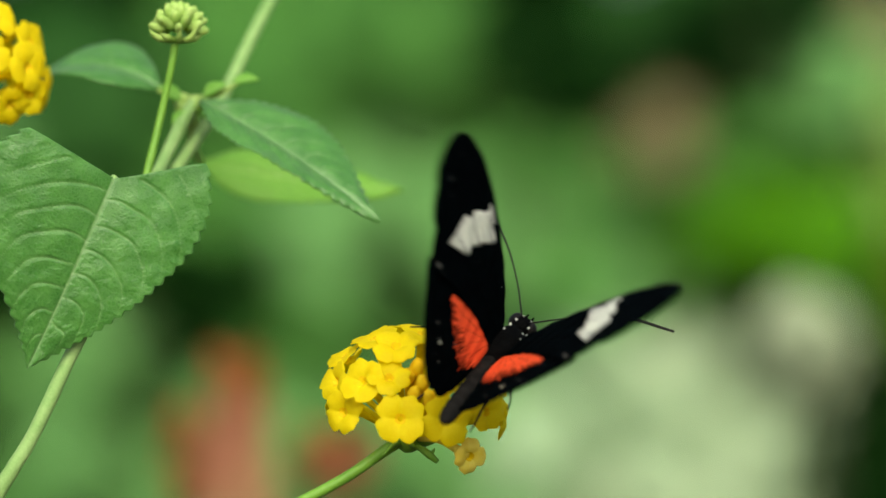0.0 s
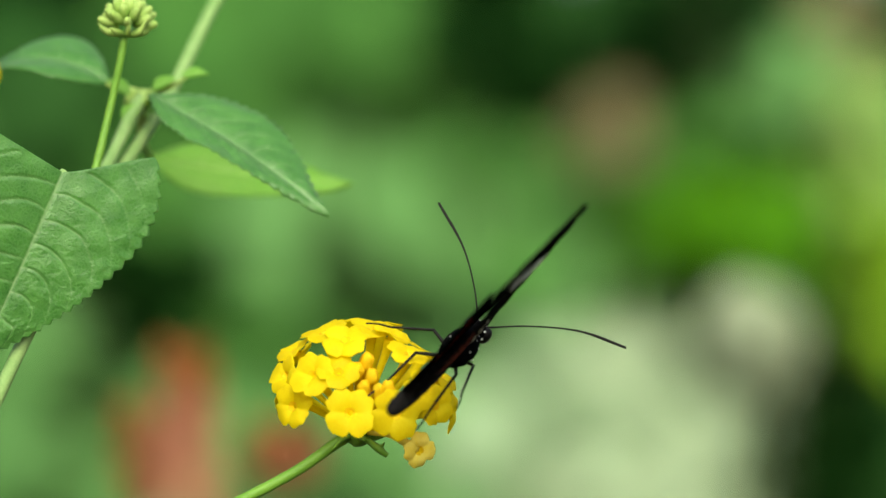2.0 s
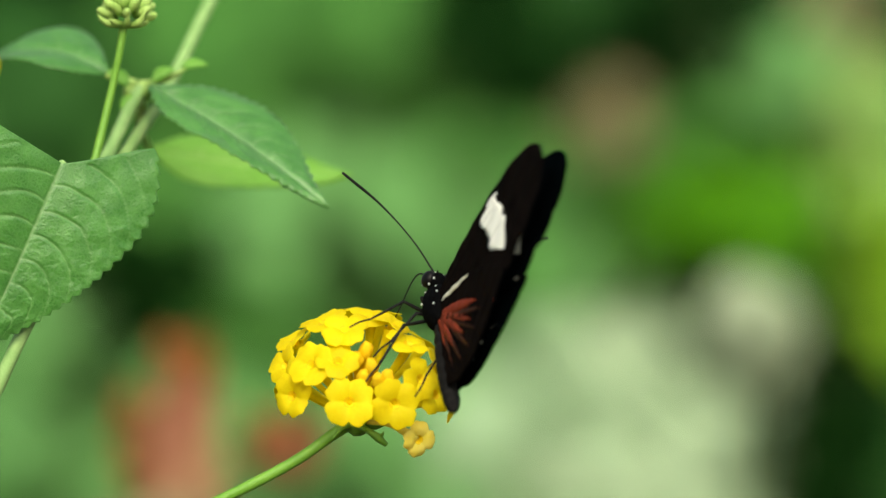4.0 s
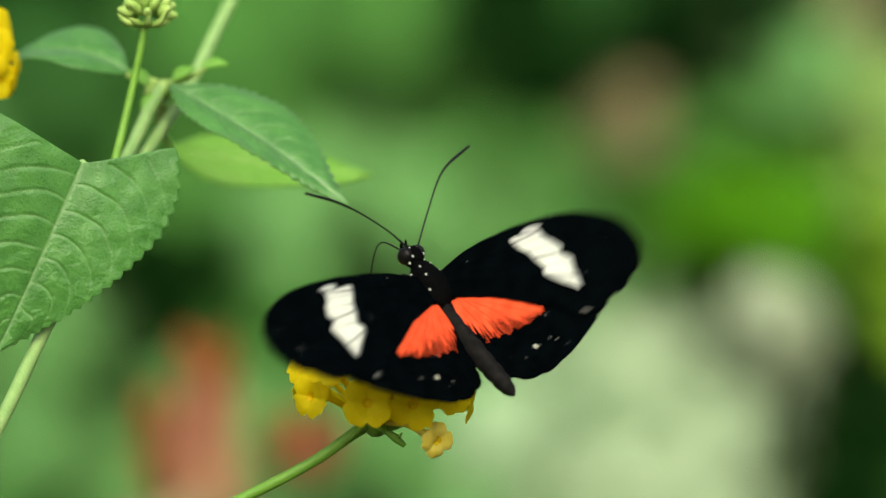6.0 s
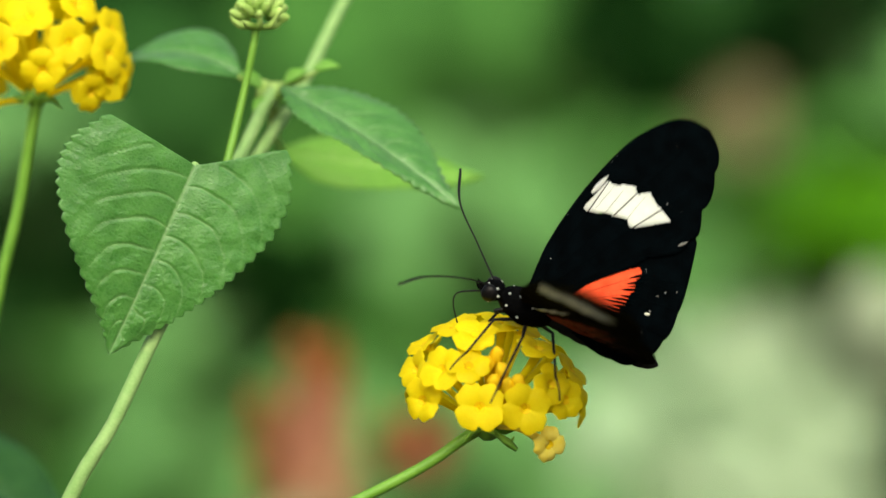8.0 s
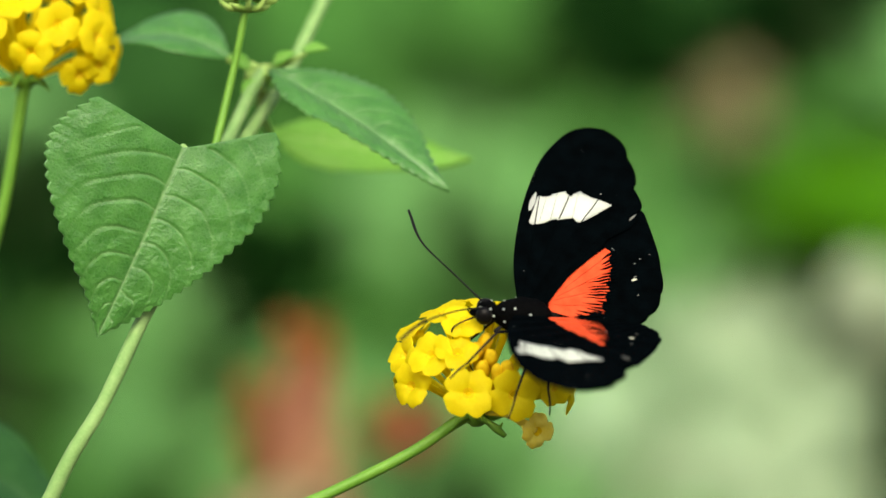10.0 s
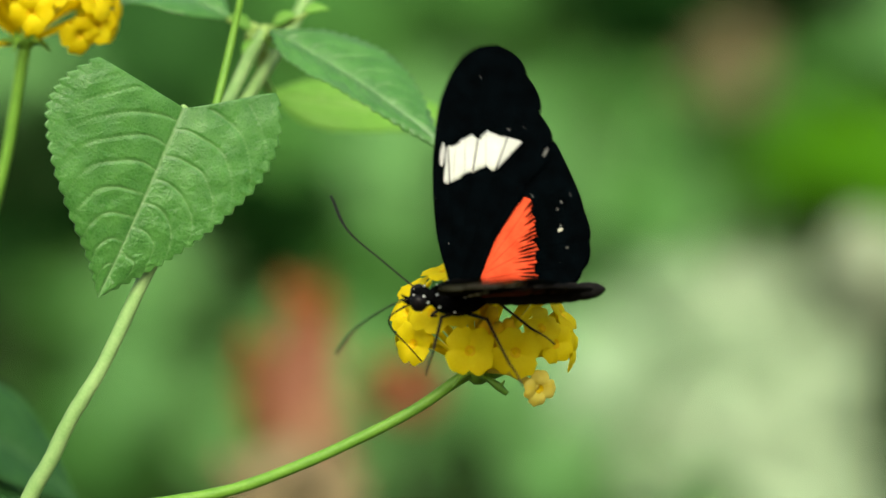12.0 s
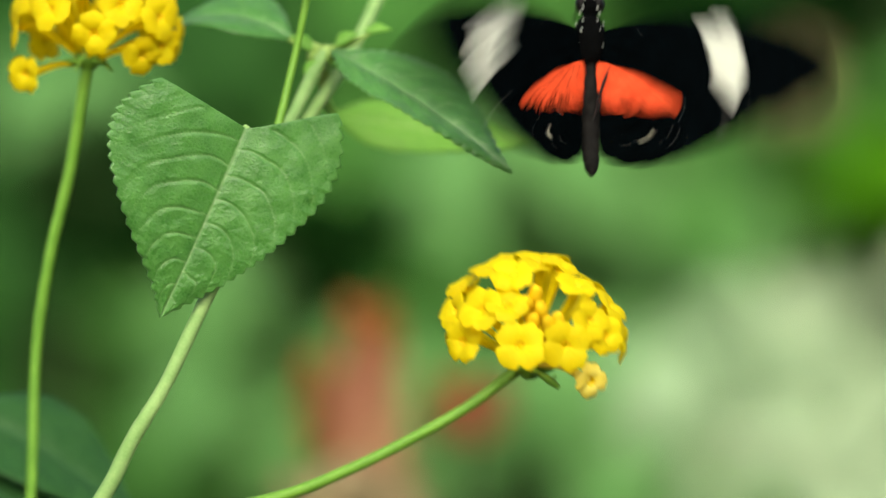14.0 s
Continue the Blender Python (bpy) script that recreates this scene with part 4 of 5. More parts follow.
def build_garden():
    # a dense hedge closes the view, deep shade put into its near-black leaf colour
    rng = random.Random(77)
    me = big_leaf("hedge_leaf", M_G_SHADE, 0.26, BROAD, 0.6, 0.15, 3)
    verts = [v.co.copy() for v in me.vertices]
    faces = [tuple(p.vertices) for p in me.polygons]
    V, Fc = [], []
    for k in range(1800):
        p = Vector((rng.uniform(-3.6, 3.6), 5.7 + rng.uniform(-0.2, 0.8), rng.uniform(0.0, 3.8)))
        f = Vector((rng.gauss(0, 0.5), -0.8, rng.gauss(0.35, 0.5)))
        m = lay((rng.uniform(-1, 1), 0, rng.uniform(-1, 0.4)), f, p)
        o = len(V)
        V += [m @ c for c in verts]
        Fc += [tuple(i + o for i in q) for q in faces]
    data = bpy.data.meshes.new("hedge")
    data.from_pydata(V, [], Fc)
    data.materials.append(M_G_SHADE)
    tagged(new("hedge", data), "dense green hedge, its deep shade put into the leaf colour", "hedge", kind="stuff")

    def clump(label, mat, x, z, rx, rz, n, length, seed, y=3.2, facing=(0.0, -0.75, 0.65), scatter=0.22, **more):
        return shrub(label, mat, (x * 1.05, y + 0.12, 0.0), (x, y, z), (rx, 0.02 * y, rz), n, length, seed, facing, scatter, **more)

    far = dict(y=4.0, scatter=0.35)
    clump("deep green broadleaf shrub, full of soft leaves", M_G_DEEP_SHADE, -0.480, 1.100, 0.208, 0.240, 44, 0.208, 31, **far)
    clump("mid-green broadleaf shrub, dense and tall", M_G_MID, -0.144, 1.116, 0.224, 0.256, 60, 0.208, 32, **far)
    clump("mid-green broadleaf shrub with drooping leaves", M_G_MID, 0.096, 0.988, 0.192, 0.176, 44, 0.208, 33, **far)
    clump("deep green broadleaf shrub, shade put into its colour", M_G_DEEP_SHADE, 0.288, 1.212, 0.256, 0.176, 34, 0.192, 34, **far)
    clump("deep green low shrub, shade put into its colour", M_G_DEEP_SHADE, 0.400, 0.940, 0.160, 0.144, 20, 0.192, 35, **far)
    # thickets stand in for shaded gaps between the lighter plants, shade in their colour
    dark = dict(y=3.18, scatter=0.45)
    clump("thicket of small leaves, shade painted into their colour", M_G_SHADE, 0.042, 1.240, 0.056, 0.036, 25, 0.076, 41, y=3.12, scatter=0.45)
    clump("thicket under the tall shrub, shade painted into its colour", M_G_SHADE, 0.192, 1.276, 0.060, 0.026, 12, 0.070, 42, y=3.12, scatter=0.45)
    clump("thicket beside the rusty plant, shade put into its green", M_G_DEEP_SHADE, 0.190, 1.216, 0.026, 0.024, 5, 0.064, 43, **dark)
    clump("thicket behind the flower stalk, shade painted into its colour", M_G_SHADE, -0.228, 1.074, 0.066, 0.038, 17, 0.072, 44, y=3.12, scatter=0.45)
    clump("thicket behind the upright flower, shade painted into its colour", M_G_SHADE, -0.384, 1.100, 0.056, 0.055, 18, 0.080, 45, **dark)
    clump("thicket by the pale plant, shade painted into its colour", M_G_SHADE, 0.280, 0.945, 0.055, 0.085, 34, 0.080, 46, **dark)
    clump("thicket below the bright shrub, shade painted into its colour", M_G_SHADE, 0.194, 1.060, 0.022, 0.034, 12, 0.056, 47, **dark)
    # lighter plants in front
    clump("grey-green shrub with large dull leaves", M_G_GREY, -0.085, 1.122, 0.068, 0.040, 16, 0.112, 3, 3.15)
    clump("grey-green shrub with wide dull leaves", M_G_GREY, 0.040, 1.086, 0.044, 0.036, 10, 0.112, 4, 3.15)
    clump("grey-green upper shrub with dull leaves", M_G_MID, -0.080, 1.244, 0.096, 0.048, 18, 0.112, 24, 3.15)
    clump("grey-green low shrub with broad leaves", M_G_GREY, 0.032, 0.966, 0.096, 0.054, 22, 0.128, 5, 3.15)
    clump("mid-green low shrub with broad leaves", M_G_MID, -0.288, 0.972, 0.096, 0.088, 22, 0.128, 6)
    clump("grey-green low shrub with soft leaves", M_G_GREY, -0.296, 0.988, 0.032, 0.064, 8, 0.096, 26, 3.14)
    clump("grey-green shrub with pale leaves", M_G_GREY, -0.429, 1.180, 0.035, 0.032, 6, 0.096, 8)
    clump("soft pale shrub with large leaves", M_G_SOFT, 0.075, 0.986, 0.048, 0.044, 13, 0.096, 37, 3.13)
    clump("deep green shrub with broad leaves, shade put into their colour", M_G_DEEP_SHADE, 0.190, 1.250, 0.096, 0.022, 12, 0.080, 10, 3.15)
    clump("pale variegated plant with whitish leaves", M_G_PALE, 0.150, 0.962, 0.080, 0.092, 60, 0.080, 11, 3.12, scatter=0.15, core=0.85)
    clump("pale variegated low plant beside the thicket", M_G_PALE, 0.134, 0.888, 0.085, 0.045, 32, 0.080, 21, 3.12, scatter=0.15, core=0.75)
    # added plant: its blurred pale leaves imitate the disc of a sunlit glint
    clump("added silver-green plant of round leaves, standing in for a blurred glint", M_G_GLINT, 0.1265, 1.0690, 0.003, 0.007, 7, 0.040, 12, 1.7, scatter=0.10, hang=3.0, widths=ROUND, thick=0.3, name="glint_plant")
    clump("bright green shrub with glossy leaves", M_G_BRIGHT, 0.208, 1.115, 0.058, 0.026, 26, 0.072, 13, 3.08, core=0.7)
    clump("yellow-green shrub, bright light put into its leaf colour", M_G_YELLOW_LIT, 0.328, 1.100, 0.026, 0.061, 20, 0.088, 14, 3.15)
    clump("pale lime shrub, bright light put into its leaf colour", M_G_LIME_LIT, 0.317, 1.176, 0.027, 0.050, 28, 0.080, 15, 3.14)
    clump("mid-green shrub with bluish leaves", M_G_MID, 0.200, 1.190, 0.032, 0.022, 12, 0.072, 25, 3.14)
    clump("grey-green tall shrub with soft leaves", M_G_GREY, 0.240, 1.212, 0.034, 0.046, 14, 0.070, 39, 3.14, core=0.8)
    clump("plant with rusty pinkish leaves", M_RUST, 0.115, 1.191, 0.019, 0.026, 10, 0.066, 16, 3.10)
    clump("plant with rusty brown leaves", M_RUST, 0.288, 1.262, 0.012, 0.020, 4, 0.072, 17, 3.13)
    clump("grey-green ground plant with soft leaves", M_G_GREY, 0.080, 0.879, 0.112, 0.032, 16, 0.096, 36, 3.14)
    clump("grey-green bed plant with soft broad leaves", M_G_GREY, -0.185, 0.935, 0.075, 0.048, 18, 0.100, 27, 3.14)
    clump("mid-green shrub with soft shaded leaves", M_G_MID, 0.100, 1.085, 0.050, 0.036, 8, 0.080, 38, 3.13, scatter=0.4)
    # nearer, half out of focus: spikes with coral and rust bracts, and a pale low one
    spike("coral pink flowering plant with a tall upright spike", (-0.0752, 1.250), 1.0732, 0.0809, 0.0019, 0.0064, 74, 0.0190, 52, M_BRACT, M_BRACT_TAN, M_BRACT_ORANGE)
    spike("tan and rust flowering plant with a short spike", (-0.0919, 1.309), 1.0548, 0.0405, 0.0036, 0.0059, 22, 0.0143, 19, M_BRACT_ORANGE, M_BRACT_TAN, M_BRACT_ORANGE)
    spike("rust red flowering plant with a broad low spike", (-0.0466, 1.273), 1.0488, 0.0238, 0.0069, 0.0095, 26, 0.0155, 29, M_BRACT_ORANGE, M_BRACT_RED, M_BRACT_ORANGE)
    clump("pale pink flowering plant with low spreading bracts", M_BRACT_PALE, -0.0762, 1.0131, 0.0155, 0.0155, 40, 0.0226, 28, 1.214, scatter=0.2, hang=-0.8, widths=NARROW, category="flowering plant", name="flowering_plant", thick=0.2)


build_garden()


# ---- what moves ----
def motions():
    # the flower dips and lifts with the butterfly's weight
    sway = [(0.0, 0.0, 0.0), (0.5, 0.2, 0.15), (1.0, 0.2, 0.0), (2.0, 0.05, 0.03), (2.5, -0.25, 0.26), (3.0, -0.13, 0.64), (4.2, 0.1, 0.2), (5.5, 0.2, -0.25), (6.1, -0.3, 0.16), (6.5, -0.28, 0.34), (7.0, -0.35, 0.9), (7.5, 0.0, 0.0),
            (8.0, -0.18, -0.22), (8.2, -0.1, -0.5), (9.3, -0.1, -0.8), (10.5, -0.2, -1.08), (11.0, -0.05, -1.4), (11.5, -0.05, -0.85), (12.0, 0.0, -0.4), (12.5, -0.38, -0.8), (13.0, -0.1, -0.07), (13.5, -0.3, 0.6),
            (13.6, 0.8, -0.8), (13.7, 1.9, -2.4), (13.8, 2.0, -1.6), (13.9, 1.0, 0.0), (14.0, -1.66, 3.8)]
    walk(main_flower, [(t, Matrix.Translation(PIVOT + Vector((x + 0.2 * z, 0, 0.35 * z)) * MM) @ pose(0, 0, 0, 0, -0.53 * z, 0)) for t, x, z in sway])
    # seconds, place, turn, and how far the left and the right wings are raised and swept forward
    flight = [
        (0, 0.0015, 0.6688, 1.0849, 42.9, -30.9, 54.4, 59, 61, -6),
        (0.1, 0.0012, 0.6686, 1.0850, 42.2, -30.5, 57.8, 71, 69, -8),
        (0.2, 0.0010, 0.6683, 1.0849, 42.9, -27.5, 62.1, 66, 67, -10),
        (0.3, 0.0009, 0.6681, 1.0849, 41.3, -23.9, 62.6, 53, 52, -8),
        (0.4, 0.0002, 0.6679, 1.0850, 40.2, -23.9, 63.9, 35, 29, -7),
        (0.5, 0.0009, 0.6670, 1.0850, 42.4, -22.8, 63.5, 30, 34, -7),
        (0.6, 0.0011, 0.6674, 1.0842, 41.6, -23.0, 62.6, 47, 48, -6),
        (0.7, 0.0017, 0.6675, 1.0836, 43.7, -21.8, 64.5, 59, 63, -7),
        (0.8, 0.0023, 0.6675, 1.0847, 47.6, -20.8, 62.3, 66, 78, -9),
        (0.9, 0.0022, 0.6680, 1.0854, 39.9, -28.4, 59.3, 87, 77, -7),
        (1, 0.0025, 0.6683, 1.0841, 43.1, -25.0, 58.9, 95, 86, -8),
        (1.1, 0.0026, 0.6683, 1.0839, 43.4, -24.6, 58.9, 94, 89, -8),
        (1.3, 0.0026, 0.6683, 1.0839, 43.4, -24.6, 58.9, 96, 88, -8),
        (1.5, 0.0026, 0.6683, 1.0839, 43.4, -24.6, 58.9, 92, 92, -8),
        (1.6, 0.0026, 0.6683, 1.0839, 43.4, -24.6, 58.9, 96, 87, -8),
        (1.8, 0.0026, 0.6683, 1.0839, 43.4, -24.6, 58.9, 92, 91, -8),
        (2, 0.0026, 0.6683, 1.0839, 43.4, -24.6, 58.9, 98, 85, -8),
        (2.1, 0.0027, 0.6683, 1.0841, 43.8, -24.7, 59.4, 95, 86, -8),
        (2.2, 0.0038, 0.6684, 1.0854, 47.9, -24.9, 66.2, 89, 91, -12),
        (2.3, 0.0033, 0.6704, 1.0846, 48.3, -17.4, 82.5, 78, 88, -19),
        (2.4, 0.0041, 0.6704, 1.0857, 52.0, -26.8, 75.2, 61, 77, -15),
        (2.5, 0.0028, 0.6709, 1.0869, 49.2, -34.3, 66.5, 55, 48, -4),
        (2.6, 0.0018, 0.6687, 1.0882, 51.3, -40.6, 69.4, 25, 26, -4),
        (2.7, 0.0010, 0.6659, 1.0889, 45.7, -39.4, 77.2, 3, 4, -1),
        (2.8, 0.0003, 0.6619, 1.0891, 41.7, -36.5, 74.1, 12, 11, -4),
        (2.9, -0.0002, 0.6680, 1.0891, 37.1, -37.1, 80.3, 24, 26, -6),
        (2.97, 0.0000, 0.6714, 1.0894, 36.9, -35.5, 85.0, 51, 53, -10),
        (3, 0.0001, 0.6719, 1.0894, 36.9, -35.2, 85.7, 53, 55, -10),
        (3.03, 0.0000, 0.6717, 1.0891, 36.8, -34.8, 86.6, 55, 57, -10),
        (3.1, -0.0006, 0.6713, 1.0874, 35.6, -30.9, 91.9, 68, 74, -9),
        (3.2, -0.0007, 0.6717, 1.0881, 33.2, -30.8, 91.8, 81, 83, -6),
        (3.5, -0.0007, 0.6718, 1.0881, 31.8, -32.6, 92.8, 86, 92, -8),
        (3.9, -0.0004, 0.6721, 1.0884, 25.8, -39.5, 96.2, 87, 95, -10),
        (4.3, 0.0000, 0.6725, 1.0888, 15.4, -48.3, 103.1, 58, 67, -14),
        (4.7, 0.0004, 0.6729, 1.0892, 1.5, -55.8, 114.0, 23, 33, -18),
        (5, 0.0006, 0.6731, 1.0893, -8.4, -59.0, 122.4, 46, 57, -21),
        (5.3, 0.0007, 0.6732, 1.0893, -12.8, -60.0, 126.5, 51, 57, -21),
        (5.4, -0.0002, 0.6725, 1.0902, -23.6, -59.5, 157.4, 14, -4, -6),
        (5.5, -0.0007, 0.6738, 1.0902, -17.2, -64.1, 155.8, 22, 19, -7),
        (5.6, -0.0000, 0.6721, 1.0911, -9.9, -56.5, 143.8, 45, 68, -11),
        (5.7, -0.0022, 0.6715, 1.0911, -15.2, -53.1, 152.6, 63, 77, -5),
        (5.8, -0.0036, 0.6720, 1.0918, -13.6, -56.1, 151.9, 61, 76, -4),
        (5.9, -0.0035, 0.6722, 1.0918, -19.6, -57.1, 152.2, 46, 63, -14),
        (6, -0.0049, 0.6723, 1.0919, -18.0, -54.2, 150.3, 4, 9, -5),
        (6.1, -0.0062, 0.6720, 1.0924, -15.9, -54.6, 148.4, -2, -2, -5),
        (6.2, -0.0081, 0.6720, 1.0925, -10.1, -46.9, 152.1, 14, 17, -5),
        (6.3, -0.0078, 0.6708, 1.0938, -6.4, -34.6, 158.5, 38, 32, -10),
        (6.4, -0.0095, 0.6711, 1.0922, -5.1, -20.6, 153.6, 45, 45, -11),
        (6.5, -0.0111, 0.6716, 1.0925, -11.2, -19.5, 145.2, 27, 36, -13),
        (6.6, -0.0092, 0.6701, 1.0912, -13.4, -18.8, 148.5, 49, 54, -11),
        (6.7, -0.0091, 0.6703, 1.0911, -12.8, -18.6, 145.1, 77, 72, -12),
        (6.8, -0.0104, 0.6708, 1.0918, -14.5, -19.2, 143.1, 89, 88, -14),
        (6.9, -0.0113, 0.6712, 1.0926, -13.6, -18.1, 137.9, 95, 88, -17),
        (7, -0.0122, 0.6718, 1.0936, -10.8, -18.1, 142.2, 71, 74, -17),
        (7.1, -0.0123, 0.6731, 1.0931, -10.7, -21.2, 149.0, 57, 49, -9),
        (7.2, -0.0129, 0.6717, 1.0935, -19.3, -33.4, 152.9, 32, 40, -7),
        (7.3, -0.0129, 0.6712, 1.0924, -26.2, -37.7, 155.8, 14, 16, -3),
        (7.4, -0.0111, 0.6710, 1.0924, -28.4, -38.5, 163.4, 19, 17, -2),
        (7.5, -0.0102, 0.6708, 1.0928, -31.4, -40.1, 174.6, 28, 27, -3),
        (7.6, -0.0085, 0.6709, 1.0918, -30.2, -39.3, 179.4, 54, 52, -6),
        (7.7, -0.0077, 0.6707, 1.0912, -26.9, -35.3, -179.9, 73, 69, -10),
        (7.8, -0.0068, 0.6697, 1.0907, -27.4, -31.6, -176.2, 72, 66, -13),
        (7.9, -0.0064, 0.6696, 1.0898, -31.4, -28.6, -176.3, 59, 58, -18),
        (8, -0.0071, 0.6705, 1.0891, -31.0, -25.9, 177.6, 42, 43, -18),
        (8.1, -0.0079, 0.6713, 1.0892, -38.0, -29.5, -174.5, 29, 21, -20),
        (8.2, -0.0070, 0.6721, 1.0889, -36.9, -31.0, -173.4, 19, 14, -17),
        (8.5, -0.0069, 0.6715, 1.0886, -35.8, -28.9, -175.2, 58, 53, -17),
        (8.9, -0.0065, 0.6706, 1.0877, -34.8, -23.3, -176.4, 82, 79, -16),
        (9.3, -0.0061, 0.6695, 1.0867, -33.9, -16.2, -177.1, 84, 82, -15),
        (9.7, -0.0058, 0.6686, 1.0856, -32.6, -9.2, -178.0, 43, 42, -14),
        (10, -0.0056, 0.6679, 1.0850, -31.4, -5.2, -179.4, 17, 18, -13),
        (10.3, -0.0054, 0.6674, 1.0847, -30.1, -3.0, 178.7, 29, 33, -12),
        (10.4, -0.0064, 0.6680, 1.0851, -24.0, -4.0, -174.0, 45, 46, -24),
        (10.5, -0.0069, 0.6682, 1.0848, -22.2, -5.2, -175.5, 49, 44, -26),
        (10.6, -0.0074, 0.6664, 1.0849, -25.0, -6.9, -167.6, 38, 44, -16),
        (10.7, -0.0078, 0.6634, 1.0853, -30.4, -8.9, -170.9, 29, 36, -14),
        (10.8, -0.0094, 0.6627, 1.0843, -42.0, -12.0, -157.8, 11, 17, -10),
        (10.9, -0.0099, 0.6608, 1.0837, -46.0, -15.5, -156.8, 6, 6, -4),
        (11, -0.0106, 0.6602, 1.0833, -46.2, -13.4, -159.1, 8, 7, -4),
        (11.1, -0.0127, 0.6624, 1.0824, -46.1, -4.6, -169.4, 19, 17, -3),
        (11.2, -0.0139, 0.6634, 1.0827, -48.2, 3.5, -172.1, 43, 46, -2),
        (11.3, -0.0143, 0.6638, 1.0832, -49.0, 3.3, -173.3, 64, 63, 2),
        (11.4, -0.0146, 0.6653, 1.0813, -49.7, 7.9, -176.4, 83, 81, -2),
        (11.5, -0.0142, 0.6662, 1.0813, -51.8, 8.5, -179.1, 82, 84, -7),
        (11.6, -0.0146, 0.6651, 1.0815, -49.1, 8.4, -179.5, 73, 75, -9),
        (11.7, -0.0150, 0.6648, 1.0826, -48.5, 7.6, -170.3, 61, 69, 2),
        (11.8, -0.0151, 0.6643, 1.0822, -43.8, 6.3, -169.2, 41, 45, -4),
        (11.9, -0.0154, 0.6642, 1.0822, -40.5, 7.1, -166.4, 42, 52, -4),
        (12, -0.0159, 0.6635, 1.0819, -39.1, 2.3, -179.9, 44, 35, -9),
        (12.1, -0.0164, 0.6639, 1.0825, -31.2, -5.3, 179.6, 34, 31, -5),
        (12.2, -0.0169, 0.6658, 1.0845, -33.7, -16.9, -177.9, 24, 31, -6),
        (12.3, -0.0170, 0.6673, 1.0872, -42.9, -25.3, 176.5, 39, 54, -7),
        (12.4, -0.0159, 0.6669, 1.0885, -52.2, -40.1, -178.4, 51, 56, 2),
        (12.5, -0.0167, 0.6680, 1.0881, -37.9, -48.1, 155.7, 66, 68, -1),
        (12.6, -0.0162, 0.6695, 1.0880, -32.7, -46.8, 146.8, 72, 83, -6),
        (12.7, -0.0182, 0.6695, 1.0889, -30.1, -43.6, 140.8, 65, 70, -13),
        (12.8, -0.0190, 0.6667, 1.0907, -48.2, -57.4, 159.8, 45, 29, 4),
        (12.9, -0.0188, 0.6675, 1.0905, -46.8, -58.7, 159.8, 34, 30, 3),
        (13, -0.0175, 0.6687, 1.0894, -30.1, -35.4, 137.4, 21, 15, -4),
        (13.1, -0.0170, 0.6677, 1.0876, -31.0, -32.4, 131.1, 28, 27, -7),
        (13.2, -0.0160, 0.6686, 1.0857, -29.6, -24.3, 127.8, 51, 41, -10),
        (13.3, -0.0175, 0.6704, 1.0867, -20.8, -19.6, 126.5, 56, 64, -13),
        (13.5, -0.0194, 0.6708, 1.0897, -24.2, -20.4, 125.4, 77, 80, -14),
        (13.7, -0.0150, 0.6664, 1.0882, -26.1, -48.9, 135.8, 54, 55, 1),
        (13.8, -0.0140, 0.6640, 1.0916, -21.1, -64.8, 136.5, 39, 44, 4),
        (13.9, -0.0147, 0.6690, 1.0937, -15.0, -51.5, 133.0, 81, 90, -4),
        (13.982, -0.0063, 0.6892, 1.1225, 0.5, -75.0, 98.0, 84, 62, 10),
        (14, -0.0055, 0.6900, 1.1262, 2.0, -78.0, 92.0, 42, 16, -11),
        (14.018, -0.0048, 0.6908, 1.1296, 2.6, -79.0, 91.0, -10, -40, -34),
    ]
    walk(butterfly, [(t, pose(x, y, z, rx, ry, rz)) for t, x, y, z, rx, ry, rz, left, right, sweep in flight])
    # the abdomen curls down towards the flower, and straightens
    curl = [(0, 6, 5), (0.5, 0, 6), (1, -1, 0), (2, -1, 0), (2.5, 17, 4), (2.8, 8, 1), (3, -3, 0), (5.5, 4, 2), (6.1, 8, -1), (6.5, 3, -12), (7, 0, -1), (10.5, -24, 20), (10.9, 0, 3), (11, 2, 3), (11.5, -9, 5), (12, 2, -2), (13, 13, 3), (13.5, -14, 6), (13.7, 16, -1), (13.8, 21, -2), (14, 6, 0)]
    walk(butterfly_abdomen, [(t, pose(-0.0034, 0, 0.0004, 0, a, b)) for t, a, b in curl])

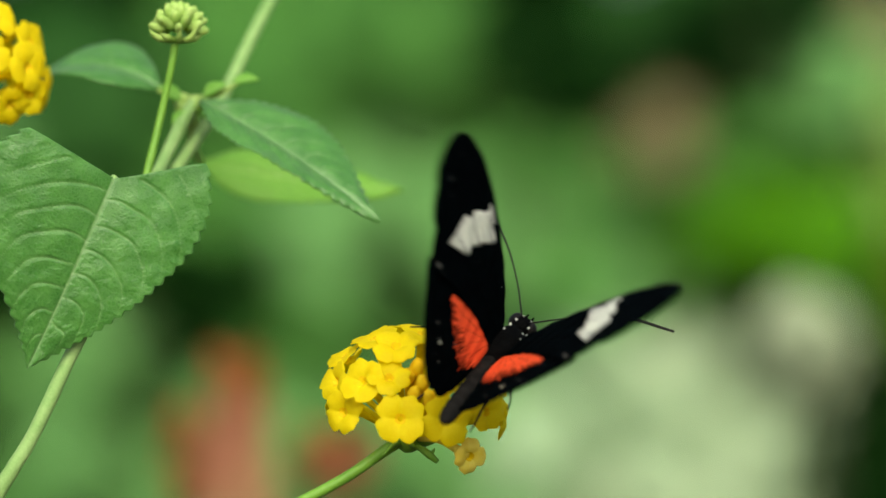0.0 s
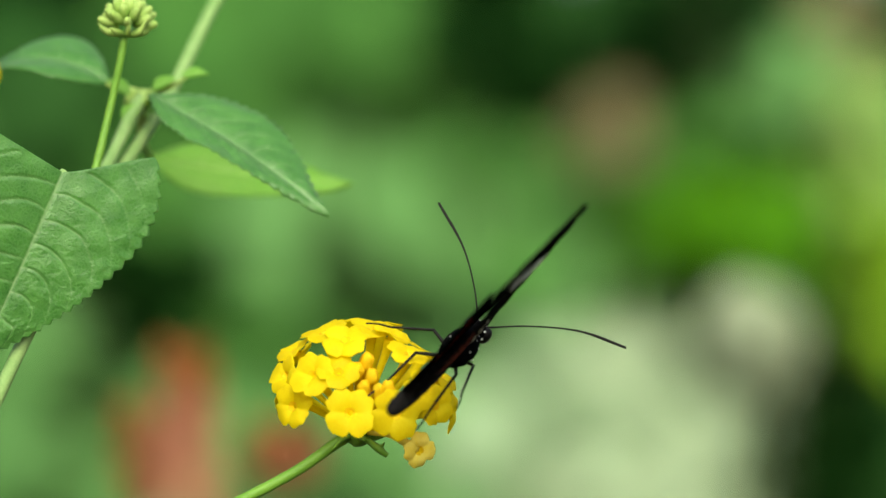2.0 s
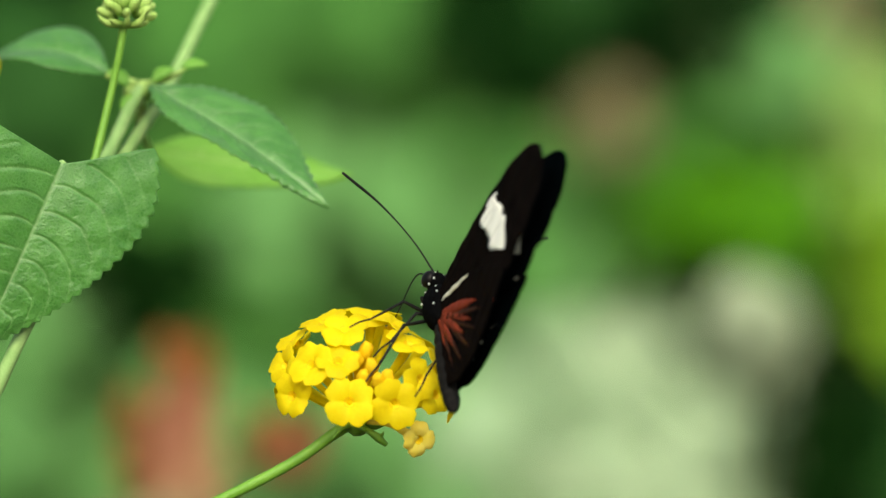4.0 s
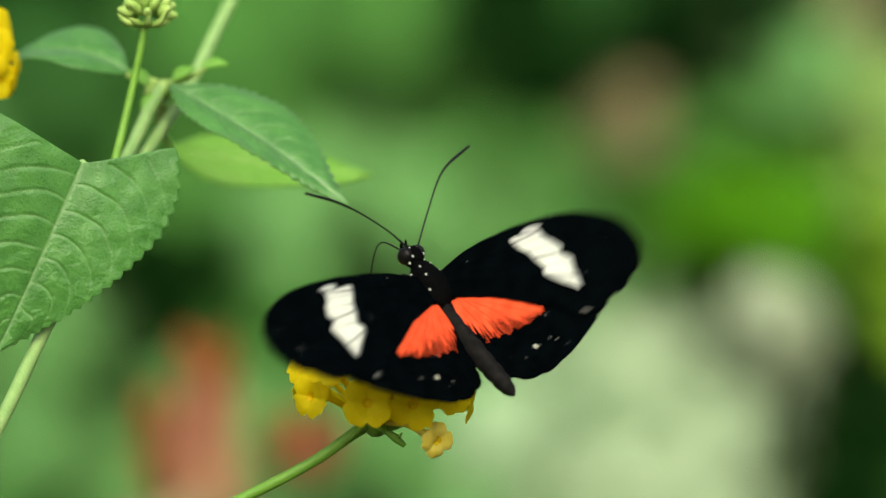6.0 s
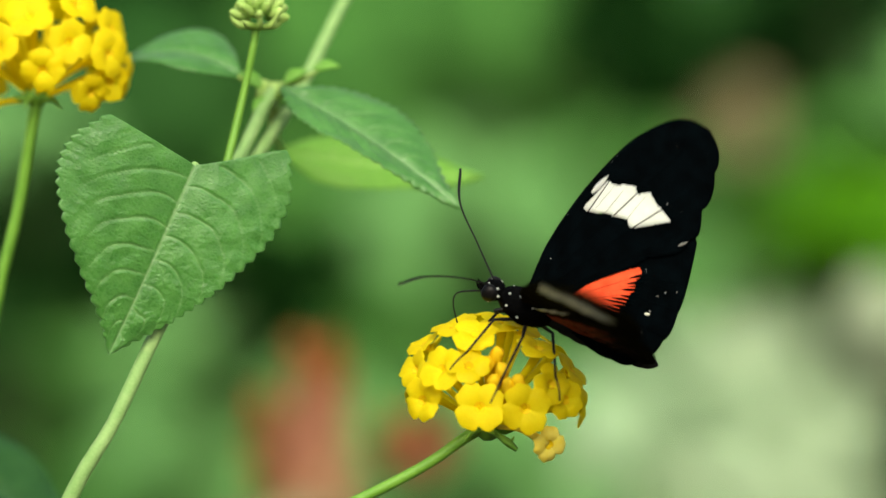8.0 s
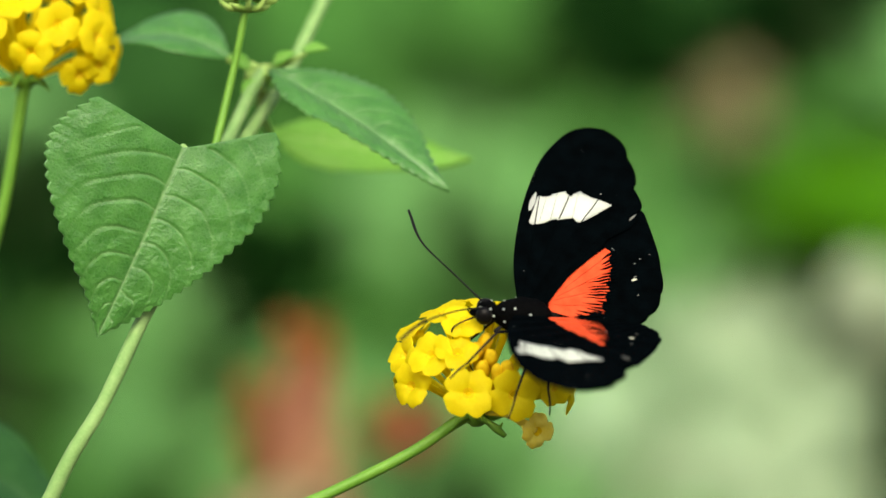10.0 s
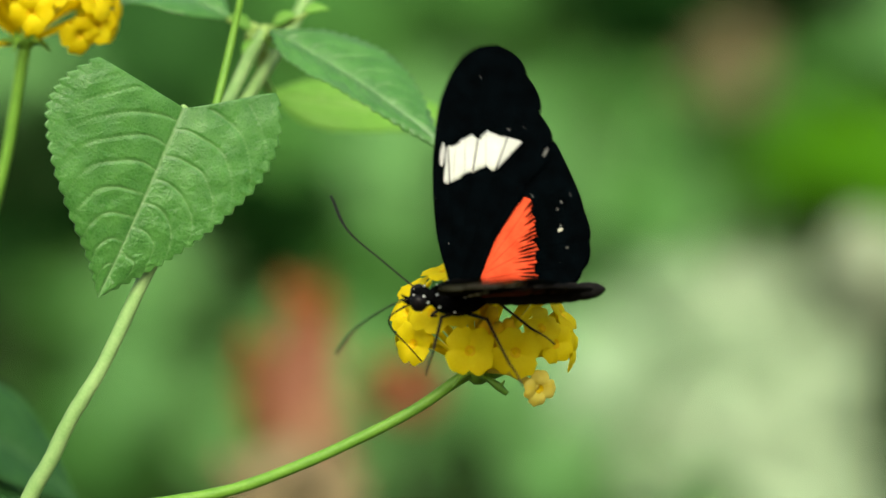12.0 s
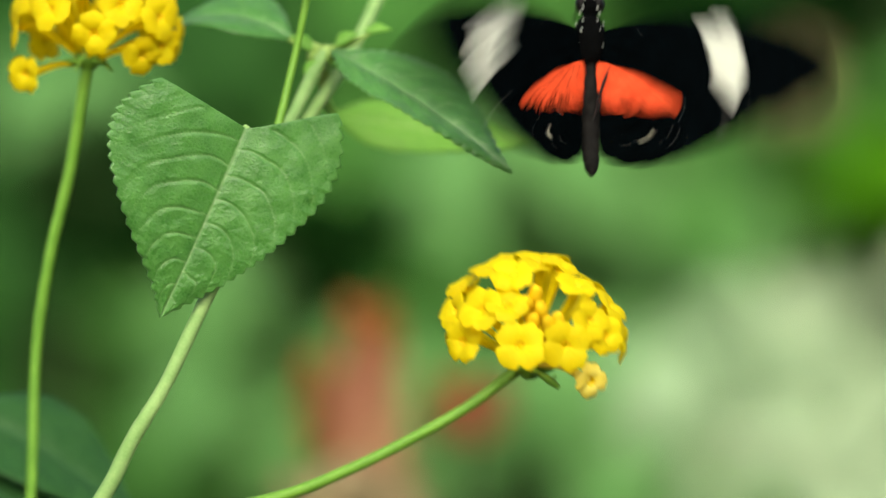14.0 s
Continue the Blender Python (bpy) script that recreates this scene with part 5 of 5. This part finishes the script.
    # where each foot holds on, until the butterfly lifts off
    feet = {
        ("middle", 1): [(0, -0.0129, 0.6690, 1.0885), (2.3, -0.0129, 0.6690, 1.0885), (5.3, -0.0203, 0.6620, 1.0835), (6.5, -0.0203, 0.6620, 1.0840), (8, -0.0209, 0.6640, 1.0785), (10.5, -0.0188, 0.6600, 1.0733), (11.5, -0.0203, 0.6560, 1.0718), (13.7, -0.0204, 0.6550, 1.0724), (14, -0.0120, 0.6840, 1.1130)],
        ("hind", 1): [(0, -0.0161, 0.6660, 1.0735), (2.3, -0.0161, 0.6660, 1.0735), (5.3, -0.0126, 0.6650, 1.0757), (8, -0.0126, 0.6628, 1.0751), (10.5, -0.0072, 0.6600, 1.0675), (12, -0.0064, 0.6581, 1.0690), (13, -0.0161, 0.6640, 1.0720), (13.7, -0.0161, 0.6640, 1.0720), (14, -0.0130, 0.6800, 1.1120)],
        ("middle", -1): [(0, 0.0025, 0.6583, 1.0751), (2.3, 0.0025, 0.6583, 1.0751), (5.3, -0.0180, 0.6760, 1.0880), (8, -0.0180, 0.6770, 1.0820), (10.5, -0.0180, 0.6740, 1.0780), (12, -0.0220, 0.6720, 1.0780), (13.7, -0.0150, 0.6720, 1.0800), (14, -0.0040, 0.6840, 1.1130)],
        ("hind", -1): [(0, -0.0033, 0.6591, 1.0725), (2.3, -0.0033, 0.6591, 1.0725), (5.3, -0.0035, 0.6680, 1.0802), (10.5, -0.0039, 0.6680, 1.0791), (11.5, -0.0032, 0.6680, 1.0792), (12, -0.0060, 0.6660, 1.0770), (13.7, -0.0062, 0.6680, 1.0778), (14, -0.0050, 0.6800, 1.1120)],
    }
    for ob, name, side, hip in butterfly_legs:
        rows, holds = [], feet[name, side]
        for t, x, y, z, rx, ry, rz, left, right, sweep in flight:
            body = pose(x, y, z, rx, ry, rz)
            k = max(i for i in range(len(holds)) if holds[i][0] <= t)
            a, b = holds[k], holds[min(k + 1, len(holds) - 1)]
            u = (t - a[0]) / (b[0] - a[0]) if b[0] > a[0] else 0.0
            aim = (Vector(a[1:]).lerp(Vector(b[1:]), u) - body @ hip).normalized()
            out = body.to_3x3() @ Vector((0.25 if name == "middle" else -0.4, side * 0.6, 0)) + Vector((0, 0, 0.7))
            out = (out - aim * out.dot(aim)).normalized()
            turn = body.to_3x3().inverted() @ Matrix((aim, out.cross(aim), out)).transposed()
            rows.append((t, Matrix.Translation(hip) @ turn.to_4x4()))
        walk(ob, rows)

    for ob, side, share, lower in butterfly_wings:
        walk(ob, [(r[0], pose(0, 0.001 * side, 0.0015 + lower * MM, side * share * (r[7] if side > 0 else r[8]), 0, 0) @ pose(0, 0, 0, 0, 0, -side * r[9])) for r in flight])


motions()
